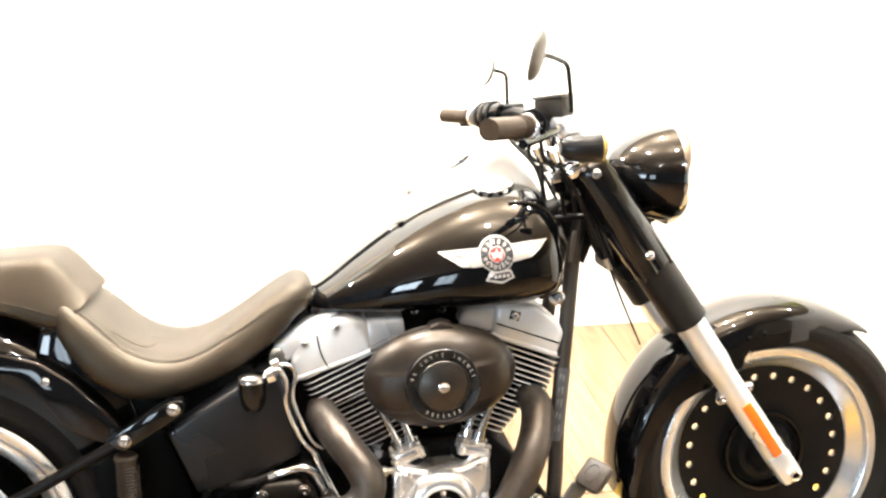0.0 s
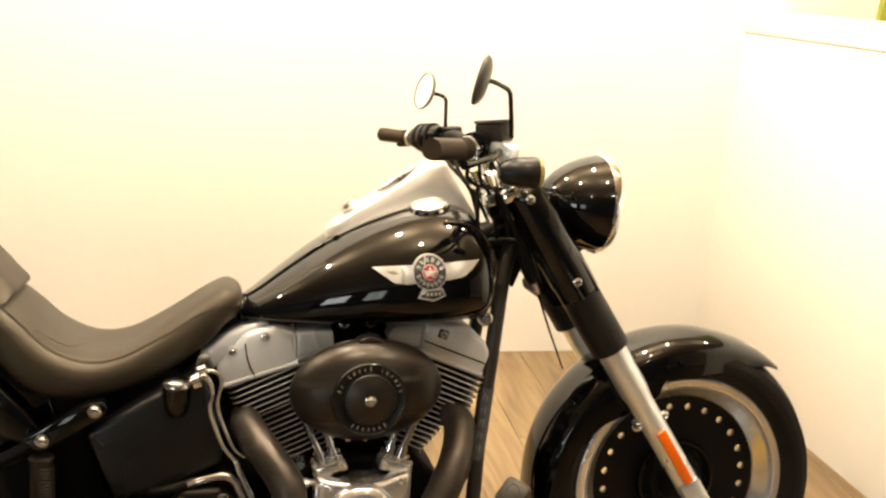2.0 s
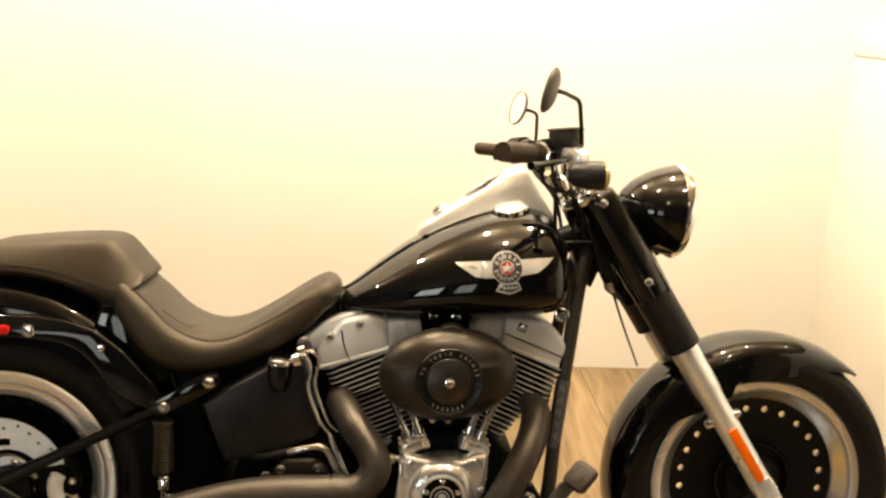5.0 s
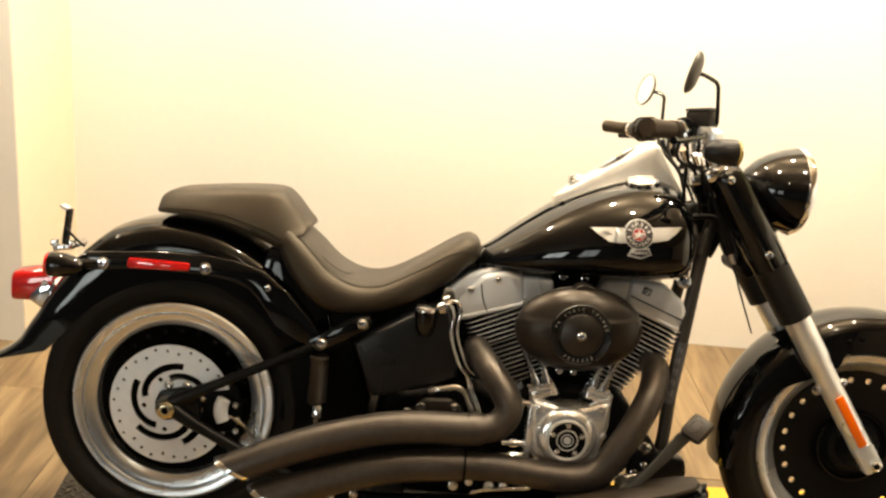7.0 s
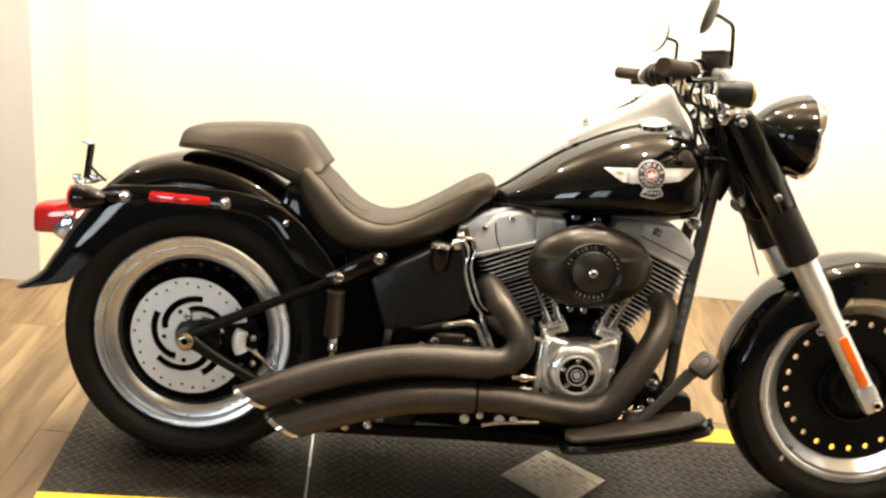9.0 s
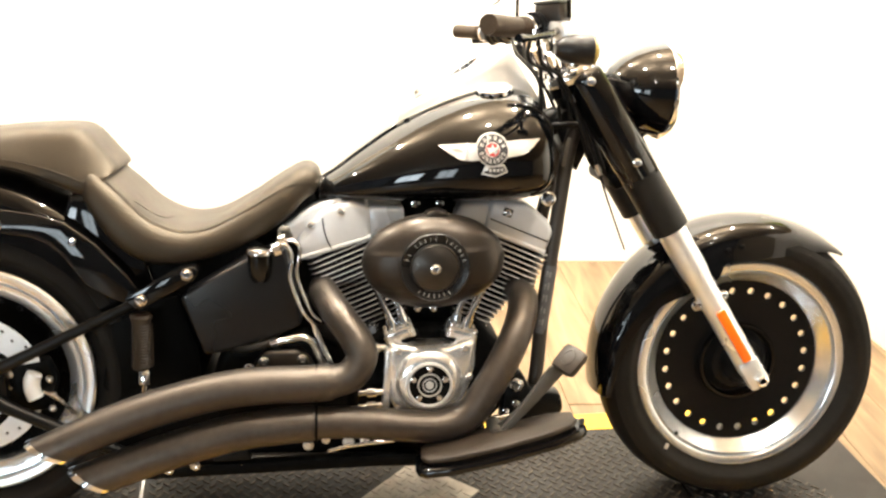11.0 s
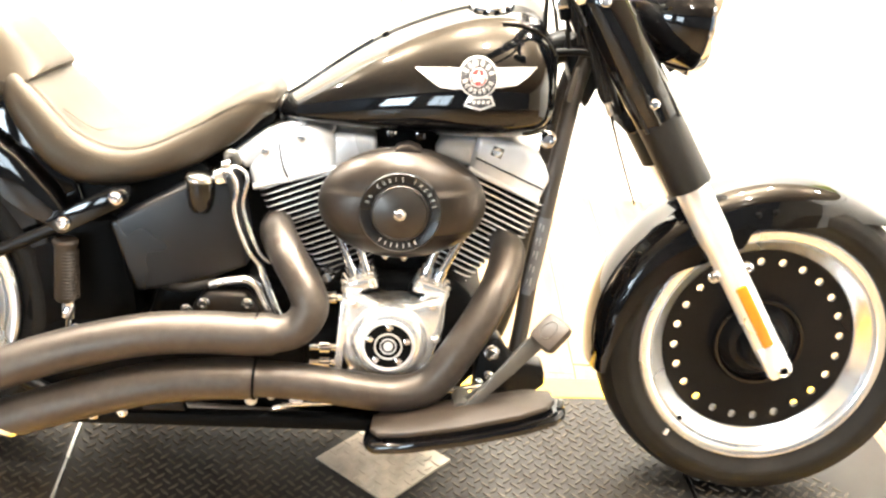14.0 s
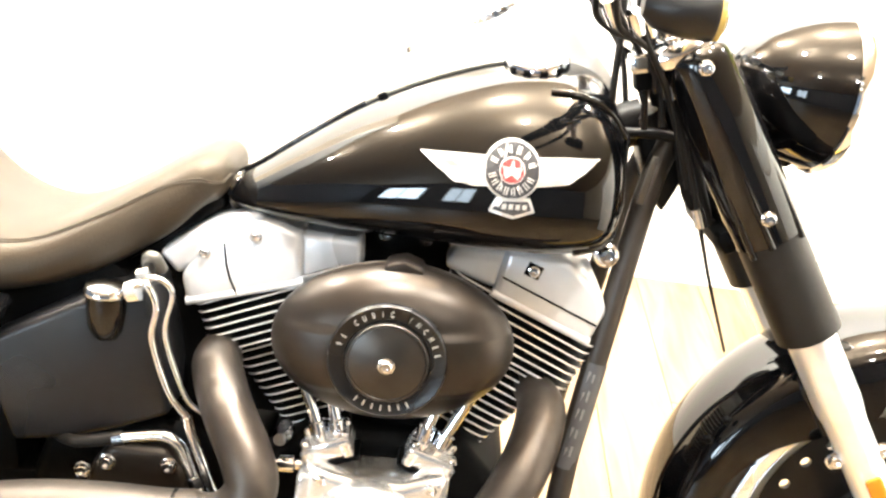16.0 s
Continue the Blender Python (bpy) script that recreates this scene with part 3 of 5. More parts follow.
# Fenders: a curved sheet swept round the axle, crowned and with turned-in sides.
def fender(name, center, r0, sweep, width, drop, mat, parent, label, flare=None, crown=0.02):
    rings = []
    for a, k, wk in sweep:
        ang = radians(a)
        c, s = math.cos(ang), math.sin(ang)
        w, dr = width * wk, drop * k
        rr = r0 + (flare(a) if flare else 0)
        cr = min(crown, dr * 0.85)
        sec = [(-w, -dr), (-w, -(dr + cr) / 2)] + [(-w * math.cos(radians(q)), -cr * (1 - math.sin(radians(q)))) for q in (0, 12, 25, 38, 52, 66, 78, 90)]
        sec = sec + [(-y, d) for y, d in sec[-2::-1]]
        inner = [(y * (1 - 0.012 / max(w, 0.01)), d - (0.003 if abs(y) < w * 0.97 else 0)) for y, d in sec[::-1]]
        rings.append([(center[0] + (rr + d) * c, center[1] + y, center[2] + (rr + d) * s) for y, d in sec + inner])
    return part(name, loft(rings), mat, parent, label, smooth=55)


FIN_A = [50, 54, 61, 67, 79, 92, 107, 112, 132, 144, 160, 174, 185, 191]
FIN_R = [0.331, 0.322, 0.302, 0.282, 0.26, 0.249, 0.256, 0.226, 0.232, 0.255, 0.275, 0.29, 0.305, 0.315]
front_sweep = []
for i in range(61):
    t = i / 60
    a = 191 - (191 - 49.5) * t
    front_sweep.append((a, (0.342 - float(np.interp(a, FIN_A, FIN_R))) / 0.1, 1.0 if t < 0.55 else 1 - 0.55 * ((t - 0.55) / 0.45) ** 2))
ff = fender("front_fender", FA, 0.342, front_sweep, 0.088, 0.1, PAINT, bike, "gloss black front mudguard", crown=0.04)
for x, z in ((1.572, 0.592), (1.603, 0.6)):
    bolt("rivet", (x, -0.088, z), 0.005, ff, mat=DARK)
bolt("rivet", (1.345, -0.088, 0.47), 0.005, ff, mat=DARK)
bolt("rivet", (1.365, -0.088, 0.5), 0.005, ff, mat=DARK)

# Rear fender with its flipped tail.
ARCH = [(172, 0.438, 0.415), (168.5, 0.408, 0.36), (164, 0.392, 0.312), (153, 0.379, 0.29), (137, 0.386, 0.28), (126, 0.402, 0.278), (114, 0.419, 0.277),
        (95, 0.422, 0.281), (75, 0.414, 0.29), (58, 0.402, 0.29), (40, 0.388, 0.29), (22, 0.375, 0.292)]
ka, kr, ki = (np.array(c, float)[::-1] for c in zip(*ARCH))
rings = []
for a in np.linspace(172, 22, 60):
    rr, ri = float(np.interp(a, ka, kr)), float(np.interp(a, ka, ki))
    w, cr = 0.122 - 0.012 * max(0, (a - 150) / 23), 0.055
    c, s = math.cos(radians(a)), math.sin(radians(a))
    cr = min(cr, (rr - ri) * 0.5)
    sec = [(-w, ri), (-w, (ri + rr - cr) / 2), (-w, rr - cr), (-w * 0.96, rr - cr * 0.66), (-w * 0.86, rr - cr * 0.36), (-w * 0.65, rr - cr * 0.12), (-w * 0.35, rr - cr * 0.02), (0, rr)]
    sec = sec + [(-y, q) for y, q in sec[-2::-1]]
    sec += [(y * 0.97, q - 0.004 if abs(y) < w * 0.98 else q) for y, q in sec[::-1]]
    rings.append([(q * c, y, 0.326 + q * s) for y, q in sec])
part("rear_fender", loft(rings), PAINT, bike, "gloss black rear mudguard with flipped tail", smooth=55)
# Raised side rail.
rail = [(-0.235, 0.64), (-0.2, 0.66), (-0.05, 0.674), (0.08, 0.675), (0.14, 0.667), (0.2, 0.65), (0.257, 0.608), (0.314, 0.548), (0.345, 0.505), (0.325, 0.48), (0.28, 0.5), (0.236, 0.525), (0.213, 0.556), (0.192, 0.582), (0.167, 0.605), (0.135, 0.619), (0.07, 0.628), (-0.06, 0.632), (-0.2, 0.618)]
def leaned(bm, z0):
    """Lean a plate inwards towards its top."""
    for v in bm.verts:
        v.co.y += 0.06 * (v.co.z - z0) * (1 if v.co.y < 0 else -1)
    return bm


strut = part("fender_strut", leaned(prism(rail, -0.142, -0.12, 0.005, 3), 0.64), PAINT, bike, "gloss black fender support rail")
for x, z, r_ in ((-0.165, 0.638, 0.011), (0.068, 0.645, 0.011), (0.213, 0.612, 0.008)):
    bolt("rail_bolt", (x, -0.141, z), r_, strut, mat=CHROME)
part("side_reflector", prism([(-0.11, 0.637), (-0.105, 0.656), (0.03, 0.655), (0.034, 0.647), (0.03, 0.636), (-0.1, 0.632)], -0.15, -0.14, 0.003), RED, strut, "red side reflector")

# Tail lamp, rear indicator and plate bracket.
tail = part("tail_light", loft([[(x, w * math.cos(t) * (abs(math.cos(t)) ** -0.4 if abs(math.cos(t)) > 1e-3 else 1), zc + h * math.sin(t) * (abs(math.sin(t)) ** -0.4 if abs(math.sin(t)) > 1e-3 else 1))
            for t in np.linspace(0, 2 * math.pi, 28, endpoint=False)] for x, w, zc, h in ((-0.42, 0.03, 0.543, 0.028), (-0.414, 0.042, 0.543, 0.037), (-0.40, 0.046, 0.546, 0.04), (-0.36, 0.048, 0.552, 0.042), (-0.315, 0.05, 0.56, 0.046))]),
            RED, bike, "red tail lamp lens")
part("lamp_base", box((0.05, 0.1, 0.075), (-0.335, 0, 0.535), (0, 32, 0), 0.012), CHROME, tail, "chrome tail lamp base")
for sy in (-1, 1):
    zs = 0.63 if sy < 0 else 0.6
    sig = part("rear_indicator", lathe([(0, 0.062), (0.009, 0.06), (0.02, 0.045), (0.027, 0.02), (0.029, -0.01), (0.027, -0.014), (0, -0.018)], (-0.262, sy * 0.165, zs), "x", 28), PAINT, bike, "gloss black bullet indicator")
    part("lens", lathe([(0.027, 0), (0.026, -0.006), (0.015, -0.011), (0, -0.012)], (-0.276, sy * 0.165, zs), "x", 28), RED, sig, "red indicator lens")
    part("stalk", tube([(-0.25, sy * 0.16, zs), (-0.215, sy * 0.15, zs + 0.004), (-0.17, sy * 0.13, zs + 0.006)], 0.01, 12, 4), PAINT, sig, "gloss black indicator stalk")
br = part("plate_bracket", box((0.008, 0.035, 0.085), (-0.3, 0.0, 0.692), (0, 6, 0), 0.003), DARK, bike, "black number plate bracket standing upright")
part("bracket_foot", box((0.05, 0.1, 0.014), (-0.292, 0, 0.648), (0, -10, 0), 0.004), CHROME, br)
part("bracket_stay", tube([(-0.298, -0.015, 0.69), (-0.275, -0.018, 0.668), (-0.25, -0.02, 0.65)], 0.0035, 8, 2), SATIN, br)
part("bracket_block", box((0.014, 0.02, 0.016), (-0.318, -0.03, 0.656), (0, 0, 0), 0.002), CHROME, br)
part("bracket_block", box((0.012, 0.02, 0.014), (-0.276, -0.03, 0.658), (0, 0, 0), 0.002), STEEL, br)
part("bracket_hook", box((0.02, 0.03, 0.008), (-0.306, 0.0, 0.738), (0, 25, 0), 0.002), SILVER, br)


# Seats.
SEC = [(0, 1.0), (0.25, 0.995), (0.5, 0.975), (0.68, 0.94), (0.8, 0.885), (0.88, 0.81), (0.94, 0.71), (0.975, 0.57), (0.998, 0.4), (0.99, 0.22), (0.95, 0.08), (0.88, 0.01), (0.4, 0.0), (0, 0.0)]


SLOPED = [(0, 1.0), (0.25, 0.997), (0.42, 0.985), (0.55, 0.955), (0.63, 0.905), (0.69, 0.83), (0.75, 0.72), (0.82, 0.57), (0.89, 0.4), (0.95, 0.24), (0.98, 0.1), (0.9, 0.01), (0.4, 0.0), (0, 0.0)]


def pad(name, stations, mat, parent, label, dish=0.0, seam=((0, 9), (1, 9)), stitches=1, section=SEC):
    st = [tuple(v) for v in np.array(spline([(a[0], a[1], a[2]) for a in stations], 5))]
    st2 = [tuple(v) for v in np.array(spline([(a[3], a[4], 0) for a in stations], 5))]
    rings, pipe = [], [[] for _ in range(2 * stitches)]
    n = len(st)
    for i, ((xt, zt, hw), (xb, zb, _)) in enumerate(zip(st, st2)):
        d = dish * math.sin(math.pi * min(1, max(0, i / (n - 1)))) ** 2
        ring = []
        for side in (-1, 1):
            some = section if side < 0 else section[-2:0:-1]
            for u, v in some:
                bulge = d * (math.exp(-((u - 0.62) / 0.2) ** 2)) if v > 0.8 else 0
                ring.append((xb + (xt - xb) * v, side * hw * u, zb + (zt - zb) * v + bulge))
        rings.append(ring)
        at_ = float(np.interp(i / (n - 1), [q[0] for q in seam], [q[1] for q in seam]))
        for row in range(stitches):
            pos = at_ + 0.32 * row
            k, f = int(pos), pos - int(pos)
            for s in (0, 1):
                p0, p1 = (ring[k], ring[k + 1]) if s == 0 else (ring[len(ring) - k], ring[len(ring) - k - 1])
                pipe[2 * row + s].append(Vector(p0).lerp(Vector(p1), f) + Vector((0, -0.0006 if s == 0 else 0.0006, 0.0004)))
    ob = part(name, loft(rings), mat, parent, label, smooth=60)
    for line in pipe:
        part("piping", tube(line[2:-2], 0.0008, 6, 0), mat, ob, "stitched seam")
    return ob


pad("rider_seat", [(0.235, 0.762, 0.11, 0.225, 0.715), (0.262, 0.748, 0.13, 0.232, 0.69), (0.305, 0.714, 0.142, 0.255, 0.65), (0.36, 0.665, 0.15, 0.3, 0.597), (0.42, 0.641, 0.15, 0.365, 0.564), (0.48, 0.648, 0.145, 0.45, 0.57),
                   (0.55, 0.688, 0.13, 0.545, 0.602), (0.62, 0.737, 0.108, 0.625, 0.653), (0.657, 0.757, 0.092, 0.662, 0.69), (0.678, 0.755, 0.078, 0.682, 0.703), (0.69, 0.744, 0.06, 0.69, 0.716), (0.695, 0.731, 0.035, 0.694, 0.724)],
    LEATHER, bike, "black stitched leather rider seat", 0.002, ((0, 4), (0.5, 4.2), (0.63, 5.2), (0.76, 7.4), (0.86, 8), (1, 6)), 2)
pad("passenger_seat", [(-0.066, 0.775, 0.07, -0.064, 0.762), (-0.057, 0.797, 0.095, -0.058, 0.758), (-0.03, 0.811, 0.112, -0.03, 0.758), (0.03, 0.82, 0.12, 0.03, 0.757), (0.11, 0.829, 0.125, 0.1, 0.746), (0.18, 0.833, 0.127, 0.165, 0.724),
                       (0.218, 0.83, 0.127, 0.205, 0.707), (0.24, 0.815, 0.126, 0.232, 0.7), (0.268, 0.782, 0.122, 0.256, 0.712), (0.288, 0.758, 0.116, 0.273, 0.73), (0.292, 0.748, 0.105, 0.279, 0.738)], LEATHER, bike, "black leather passenger pillion pad", 0.0, section=SLOPED)
part("seat_seam", tube([(0.327, -0.105, 0.6885), (0.361, -0.105, 0.6655), (0.385, -0.1, 0.6545), (0.395, -0.088, 0.654), (0.4, -0.075, 0.654)], 0.0012, 6, 4), LEATHER, bike, "stitched insert seam")
part("seat_pan", prism([(0.25, 0.66), (0.33, 0.575), (0.46, 0.56), (0.56, 0.595), (0.645, 0.66), (0.684, 0.688), (0.684, 0.7), (0.66, 0.705), (0.5, 0.62), (0.36, 0.62)], -0.06, 0.06, 0.004), DARK, bike)
part("battery_box", prism([(0.58, 0.42), (0.6, 0.61), (0.66, 0.66), (0.76, 0.66), (0.8, 0.42)], -0.075, 0.1, 0.01), DARK, bike, "black box behind the rear cylinder")

# Fuel tank.
TANK = [(0.684, 0.716, 0.698, 0.03), (0.694, 0.728, 0.693, 0.055), (0.725, 0.75, 0.69, 0.092), (0.78, 0.795, 0.689, 0.126), (0.85, 0.847, 0.69, 0.157), (0.93, 0.891, 0.692, 0.182), (1.01, 0.921, 0.694, 0.198),
        (1.08, 0.93, 0.697, 0.203), (1.125, 0.918, 0.705, 0.197), (1.15, 0.893, 0.716, 0.183), (1.165, 0.862, 0.735, 0.155), (1.172, 0.83, 0.758, 0.115)]
LOW = 0.31
cols = [spline([(t[0], t[k], 0) for t in TANK], 4) for k in (1, 2, 3)]
rings = []
for a, b, c in zip(*cols):
    zt, zb, w = a.y, b.y, c.y
    ring = []
    for t in np.linspace(0, 2 * math.pi, 48, endpoint=False):
        cy, sz = math.cos(t), math.sin(t)
        if sz >= 0:
            y, z = abs(cy) ** 0.78 * w, zb + (zt - zb) * (LOW + (1 - LOW) * abs(sz) ** 0.92)
        else:
            y, z = abs(cy) ** 0.6 * w, zb + (zt - zb) * (LOW - LOW * abs(sz) ** 0.8)
        ring.append((a.x, y * (1 if cy > 0 else -1), z))
    rings.append(ring)
tank = part("fuel_tank", loft(rings), PAINT, bike, "glossy black teardrop fuel tank", smooth=80)


def tank_y(x, z):
    """Depth of the tank's near side at a point of its side view."""
    q = min(range(len(cols[0])), key=lambda k: abs(cols[0][k].x - x))
    zt, zb, w = cols[0][q].y, cols[1][q].y, cols[2][q].y
    v = (z - zb) / (zt - zb)
    if v >= LOW:
        s = min(1, ((v - LOW) / (1 - LOW))) ** (1 / 0.92)
        return -w * math.sqrt(max(0, 1 - s * s)) ** 0.78
    s = min(1, ((LOW - v) / LOW)) ** (1 / 0.8)
    return -w * math.sqrt(max(0, 1 - s * s)) ** 0.6


def on_tank(poly, lift_, name, mat, parent, label="", steps=6):
    """A thin plate of outline (x, z) that follows the tank's side."""
    bm = bmesh.new()
    face = bm.faces.new([bm.verts.new((x, 0, z)) for x, z in poly])
    bmesh.ops.triangulate(bm, faces=[face])
    for _ in range(2):
        bmesh.ops.subdivide_edges(bm, edges=bm.edges[:], cuts=1, use_grid_fill=True)
    top = bmesh.ops.extrude_face_region(bm, geom=bm.faces[:])
    moved = {v for v in top["geom"] if isinstance(v, bmesh.types.BMVert)}
    for v in bm.verts:
        v.co.y = tank_y(v.co.x, v.co.z) - (lift_ if v in moved else -0.002)
    bmesh.ops.recalc_face_normals(bm, faces=bm.faces)
    return part(name, bm, mat, parent, label, smooth=30)


def ellipse(cx, cz, rx, rz, n=36):
    return [(cx + rx * math.cos(a), cz + rz * math.sin(a)) for a in [2 * math.pi * k / n for k in range(n)]]


wing = on_tank([(0.925, 0.818), (0.945, 0.805), (0.968, 0.792), (0.99, 0.791), (1.03, 0.796), (1.065, 0.801), (1.092, 0.807), (1.11, 0.821), (1.125, 0.837), (1.09, 0.835), (1.03, 0.828), (0.98, 0.824)], 0.003, "tank_emblem", BADGE, tank, "silver winged tank emblem")
BC = (1.029, 0.8145)
on_tank(ellipse(*BC, 0.0322, 0.0328), 0.005, "emblem_ring", BADGE, wing, "round silver emblem ring")
on_tank(ellipse(*BC, 0.0298, 0.0304), 0.0058, "emblem_field", BADGE_DARK, wing, "dark enamel emblem field")
for a0, a1, count in ((158, 22, 6), (200, 340, 8)):
    for k in range(count):
        a = radians(a0 + (a1 - a0) * k / (count - 1))
        for side in (-1, 1):
            x, z = BC[0] + 0.0225 * math.cos(a + side * 0.065), BC[1] + 0.0228 * math.sin(a + side * 0.065)
            d, e = Vector((math.cos(a), math.sin(a))) * (0.0044 if (k + side) % 3 else 0.0034), Vector((-math.sin(a), math.cos(a))) * 0.0007
            on_tank([(x - d.x - e.x, z - d.y - e.y), (x + d.x - e.x, z + d.y - e.y), (x + d.x + e.x, z + d.y + e.y), (x - d.x + e.x, z - d.y + e.y)], 0.0068, "emblem_bar", BADGE, wing)
on_tank(ellipse(*BC, 0.0142, 0.0146), 0.0066, "emblem_ring", BADGE, wing)
on_tank(ellipse(*BC, 0.0128, 0.0132), 0.0072, "emblem_centre", BADGE_RED, wing, "red enamel emblem centre")
star = []
for k in range(10):
    a, r_ = math.pi / 2 + math.pi * k / 5, (0.0118 if k % 2 == 0 else 0.0042)
    star.append((BC[0] + r_ * math.cos(a), BC[1] + r_ * math.sin(a)))
on_tank(star, 0.0078, "emblem_star", BADGE, wing)
on_tank([(1.016, 0.783), (1.053, 0.787), (1.06, 0.772), (1.037, 0.761), (1.009, 0.766)], 0.0045, "emblem_tab", BADGE, wing)
on_tank([(1.018, 0.779), (1.051, 0.783), (1.056, 0.774), (1.037, 0.765), (1.013, 0.769)], 0.0052, "emblem_tab_field", BADGE_DARK, wing)
for k in range(4):
    x = 1.023 + 0.0075 * k
    on_tank([(x, 0.771 + 0.0008 * k), (x + 0.005, 0.7715 + 0.0008 * k), (x + 0.005, 0.7775 + 0.0006 * k), (x, 0.777 + 0.0006 * k)], 0.006, "emblem_bar", BADGE, wing)

for sy in (-1, 1):
    seat_ = Matrix.Translation((1.05, sy * 0.072, 0.912)) @ Vector((-0.14, sy * 0.25, 1)).normalized().to_track_quat("Z", "Y").to_matrix().to_4x4()
    bm = lathe([(0.03, -0.02), (0.033, 0.0), (0.038, 0.002), (0.0385, 0.009), (0.0375, 0.016), (0.034, 0.0195), (0.02, 0.022), (0, 0.0228)], (0, 0, 0), "z", 48)
    bm.transform(seat_)
    cap = part("fuel_cap", bm, CHROME, tank, "chrome fuel filler cap")
    for k in range(12):
        bm = box((0.004, 0.0095, 0.0105), (0.0375, 0, 0.0088), (0, 0, 0), 0.0012)
        bm.transform(seat_ @ Matrix.Rotation(2 * math.pi * (k + 0.3) / 12, 4, "Z"))
        part("cap_notch", bm, DARK, cap)


def tank_line(t, x0, x1, lift_=0.0):
    """Points along the near side of the tank at one height angle."""
    out = []
    for a, b, c in zip(*cols):
        if x0 <= a.x <= x1:
            zt, zb, w = a.y, b.y, c.y
            cy, sz = math.cos(t), math.sin(t)
            if sz >= 0:
                y, z = abs(cy) ** 0.78 * w, zb + (zt - zb) * (LOW + (1 - LOW) * abs(sz) ** 0.92)
            else:
                y, z = abs(cy) ** 0.6 * w, zb + (zt - zb) * (LOW - LOW * abs(sz) ** 0.8)
            out.append((a.x, -y - lift_ * abs(cy), z + lift_ * sz))
    return out


ridge = tank_line(radians(75), 0.684, 1.03, 0.001)
cutp = len([p for p in ridge if p[0] < 0.865])
part("tank_strip", tube(ridge[cutp - 1:], 0.0034, 10, 2), PEDAL, tank, "grey trim along the console's edge")
part("strip_clip", box((0.012, 0.008, 0.006), (ridge[cutp][0], ridge[cutp][1] - 0.002, ridge[cutp][2] + 0.001), (0, -28, 0), 0.0015), DARK, tank)
part("tank_strip", tube(ridge[:cutp], 0.0034, 10, 2), PAINT, tank, "dark trim along the tank's ridge")

seam_up, seam_low = tank_line(radians(52), 1.06, 1.1655), tank_line(radians(-42), 1.11, 1.1655)
part("front_seam", tube(seam_up + seam_low[::-1], 0.0045, 10, 2), PAINT, tank, "rolled seam round the tank's front")
part("tail_cap", lathe([(0, -0.006), (0.018, -0.004), (0.026, 0.006), (0.027, 0.014), (0.02, 0.022), (0, 0.026)], (0.694, -0.024, 0.706), (0.8, -0.55, 0.1), 24), PAINT, tank, "rounded black tail of the tank")

# Chrome console with the speedometer.
CON = [(0.855, 0.835, 0.868, 0.022), (0.875, 0.845, 0.884, 0.036), (0.9, 0.858, 0.902, 0.045), (0.95, 0.878, 0.935, 0.052), (1.0, 0.893, 0.97, 0.056), (1.05, 0.9, 1.006, 0.057), (1.072, 0.9, 1.016, 0.055), (1.085, 0.898, 1.008, 0.053), (1.11, 0.893, 0.968, 0.05), (1.135, 0.886, 0.928, 0.042), (1.155, 0.88, 0.9, 0.03)]
rings = []
for x, zb, zt, w in CON:
    prof = [(-1.25, 0), (-1.1, 0.25), (-1.02, 0.6), (-0.98, 0.88), (-0.86, 0.98), (-0.5, 1), (0, 1)]
    prof = prof + [(-y, v) for y, v in prof[-2::-1]]
    rings.append([(x, y * w, zb + (zt - zb) * v) for y, v in prof])
con = part("console", loft(rings), SATINCHROME, bike, "satin chrome tank console", smooth=60)
tilt = Vector((-0.55, 0.13, 0.82))
sp = part("speedometer", lathe([(0.043, -0.012), (0.047, 0.0), (0.047, 0.006), (0.043, 0.009), (0.04, 0.006)], (1.0, 0.004, 0.966), tilt, 48), CHROME, con, "round chrome-rimmed speedometer")
part("dial", lathe([(0, 0.0055), (0.041, 0.0055)], (1.0, 0.004, 0.966), tilt, 40), GLASS, sp)
for k in range(26):
    bm = box((0.006, 0.0055, 0.008), (0.0468, 0, 0.003), (0, 0, 0), 0.0018)
    bm.transform(Matrix.Translation((1.0, 0.004, 0.966)) @ tilt.to_track_quat("Z", "Y").to_matrix().to_4x4() @ Matrix.Rotation(2 * math.pi * k / 26, 4, "Z"))
    part("bezel_lug", bm, CHROME, sp)
part("ignition_switch", lathe([(0.017, 0), (0.02, 0.006), (0.016, 0.013), (0, 0.013)], (0.905, 0, 0.905), tilt, 24), CHROME, con)
part("switch_knob", box((0.022, 0.008, 0.007), (0.897, 0, 0.919), (0, -35, 0), 0.002), SATINCHROME, con)

# Frame.
for sy in (-1, 1):
    part("down_tube", tube([(1.232, sy * 0.035, 0.845), (1.213, sy * 0.05, 0.78), (1.19, sy * 0.075, 0.62), (1.169, sy * 0.09, 0.45), (1.155, sy * 0.11, 0.3), (1.12, sy * 0.13, 0.2), (1.03, sy * 0.14, 0.15), (0.6, sy * 0.14, 0.145), (0.33, sy * 0.13, 0.15)], 0.0155, 16, 6), FRAMEC, bike, "satin black frame tube")
    part("seat_rail", leaned(prism([(0.315, 0.506), (0.4, 0.558), (0.428, 0.57), (0.45, 0.572), (0.458, 0.562), (0.452, 0.546), (0.347, 0.486), (0.336, 0.488)], sy * (0.166 - 0.02), sy * (0.166 + 0.016), 0.003), 0.53), PAINT, bike, "gloss black frame plate below the seat")
    part("lower_rail", box((0.56, 0.03, 0.026), (0.62, sy * 0.17, 0.15), (0, -2.5, 0), 0.006), DARK, bike)
part("backbone", tube([(1.2, 0, 0.86), (1.0, 0, 0.78), (0.7, 0, 0.68), (0.45, 0, 0.52)], 0.03, 16, 4), SATIN, bike)
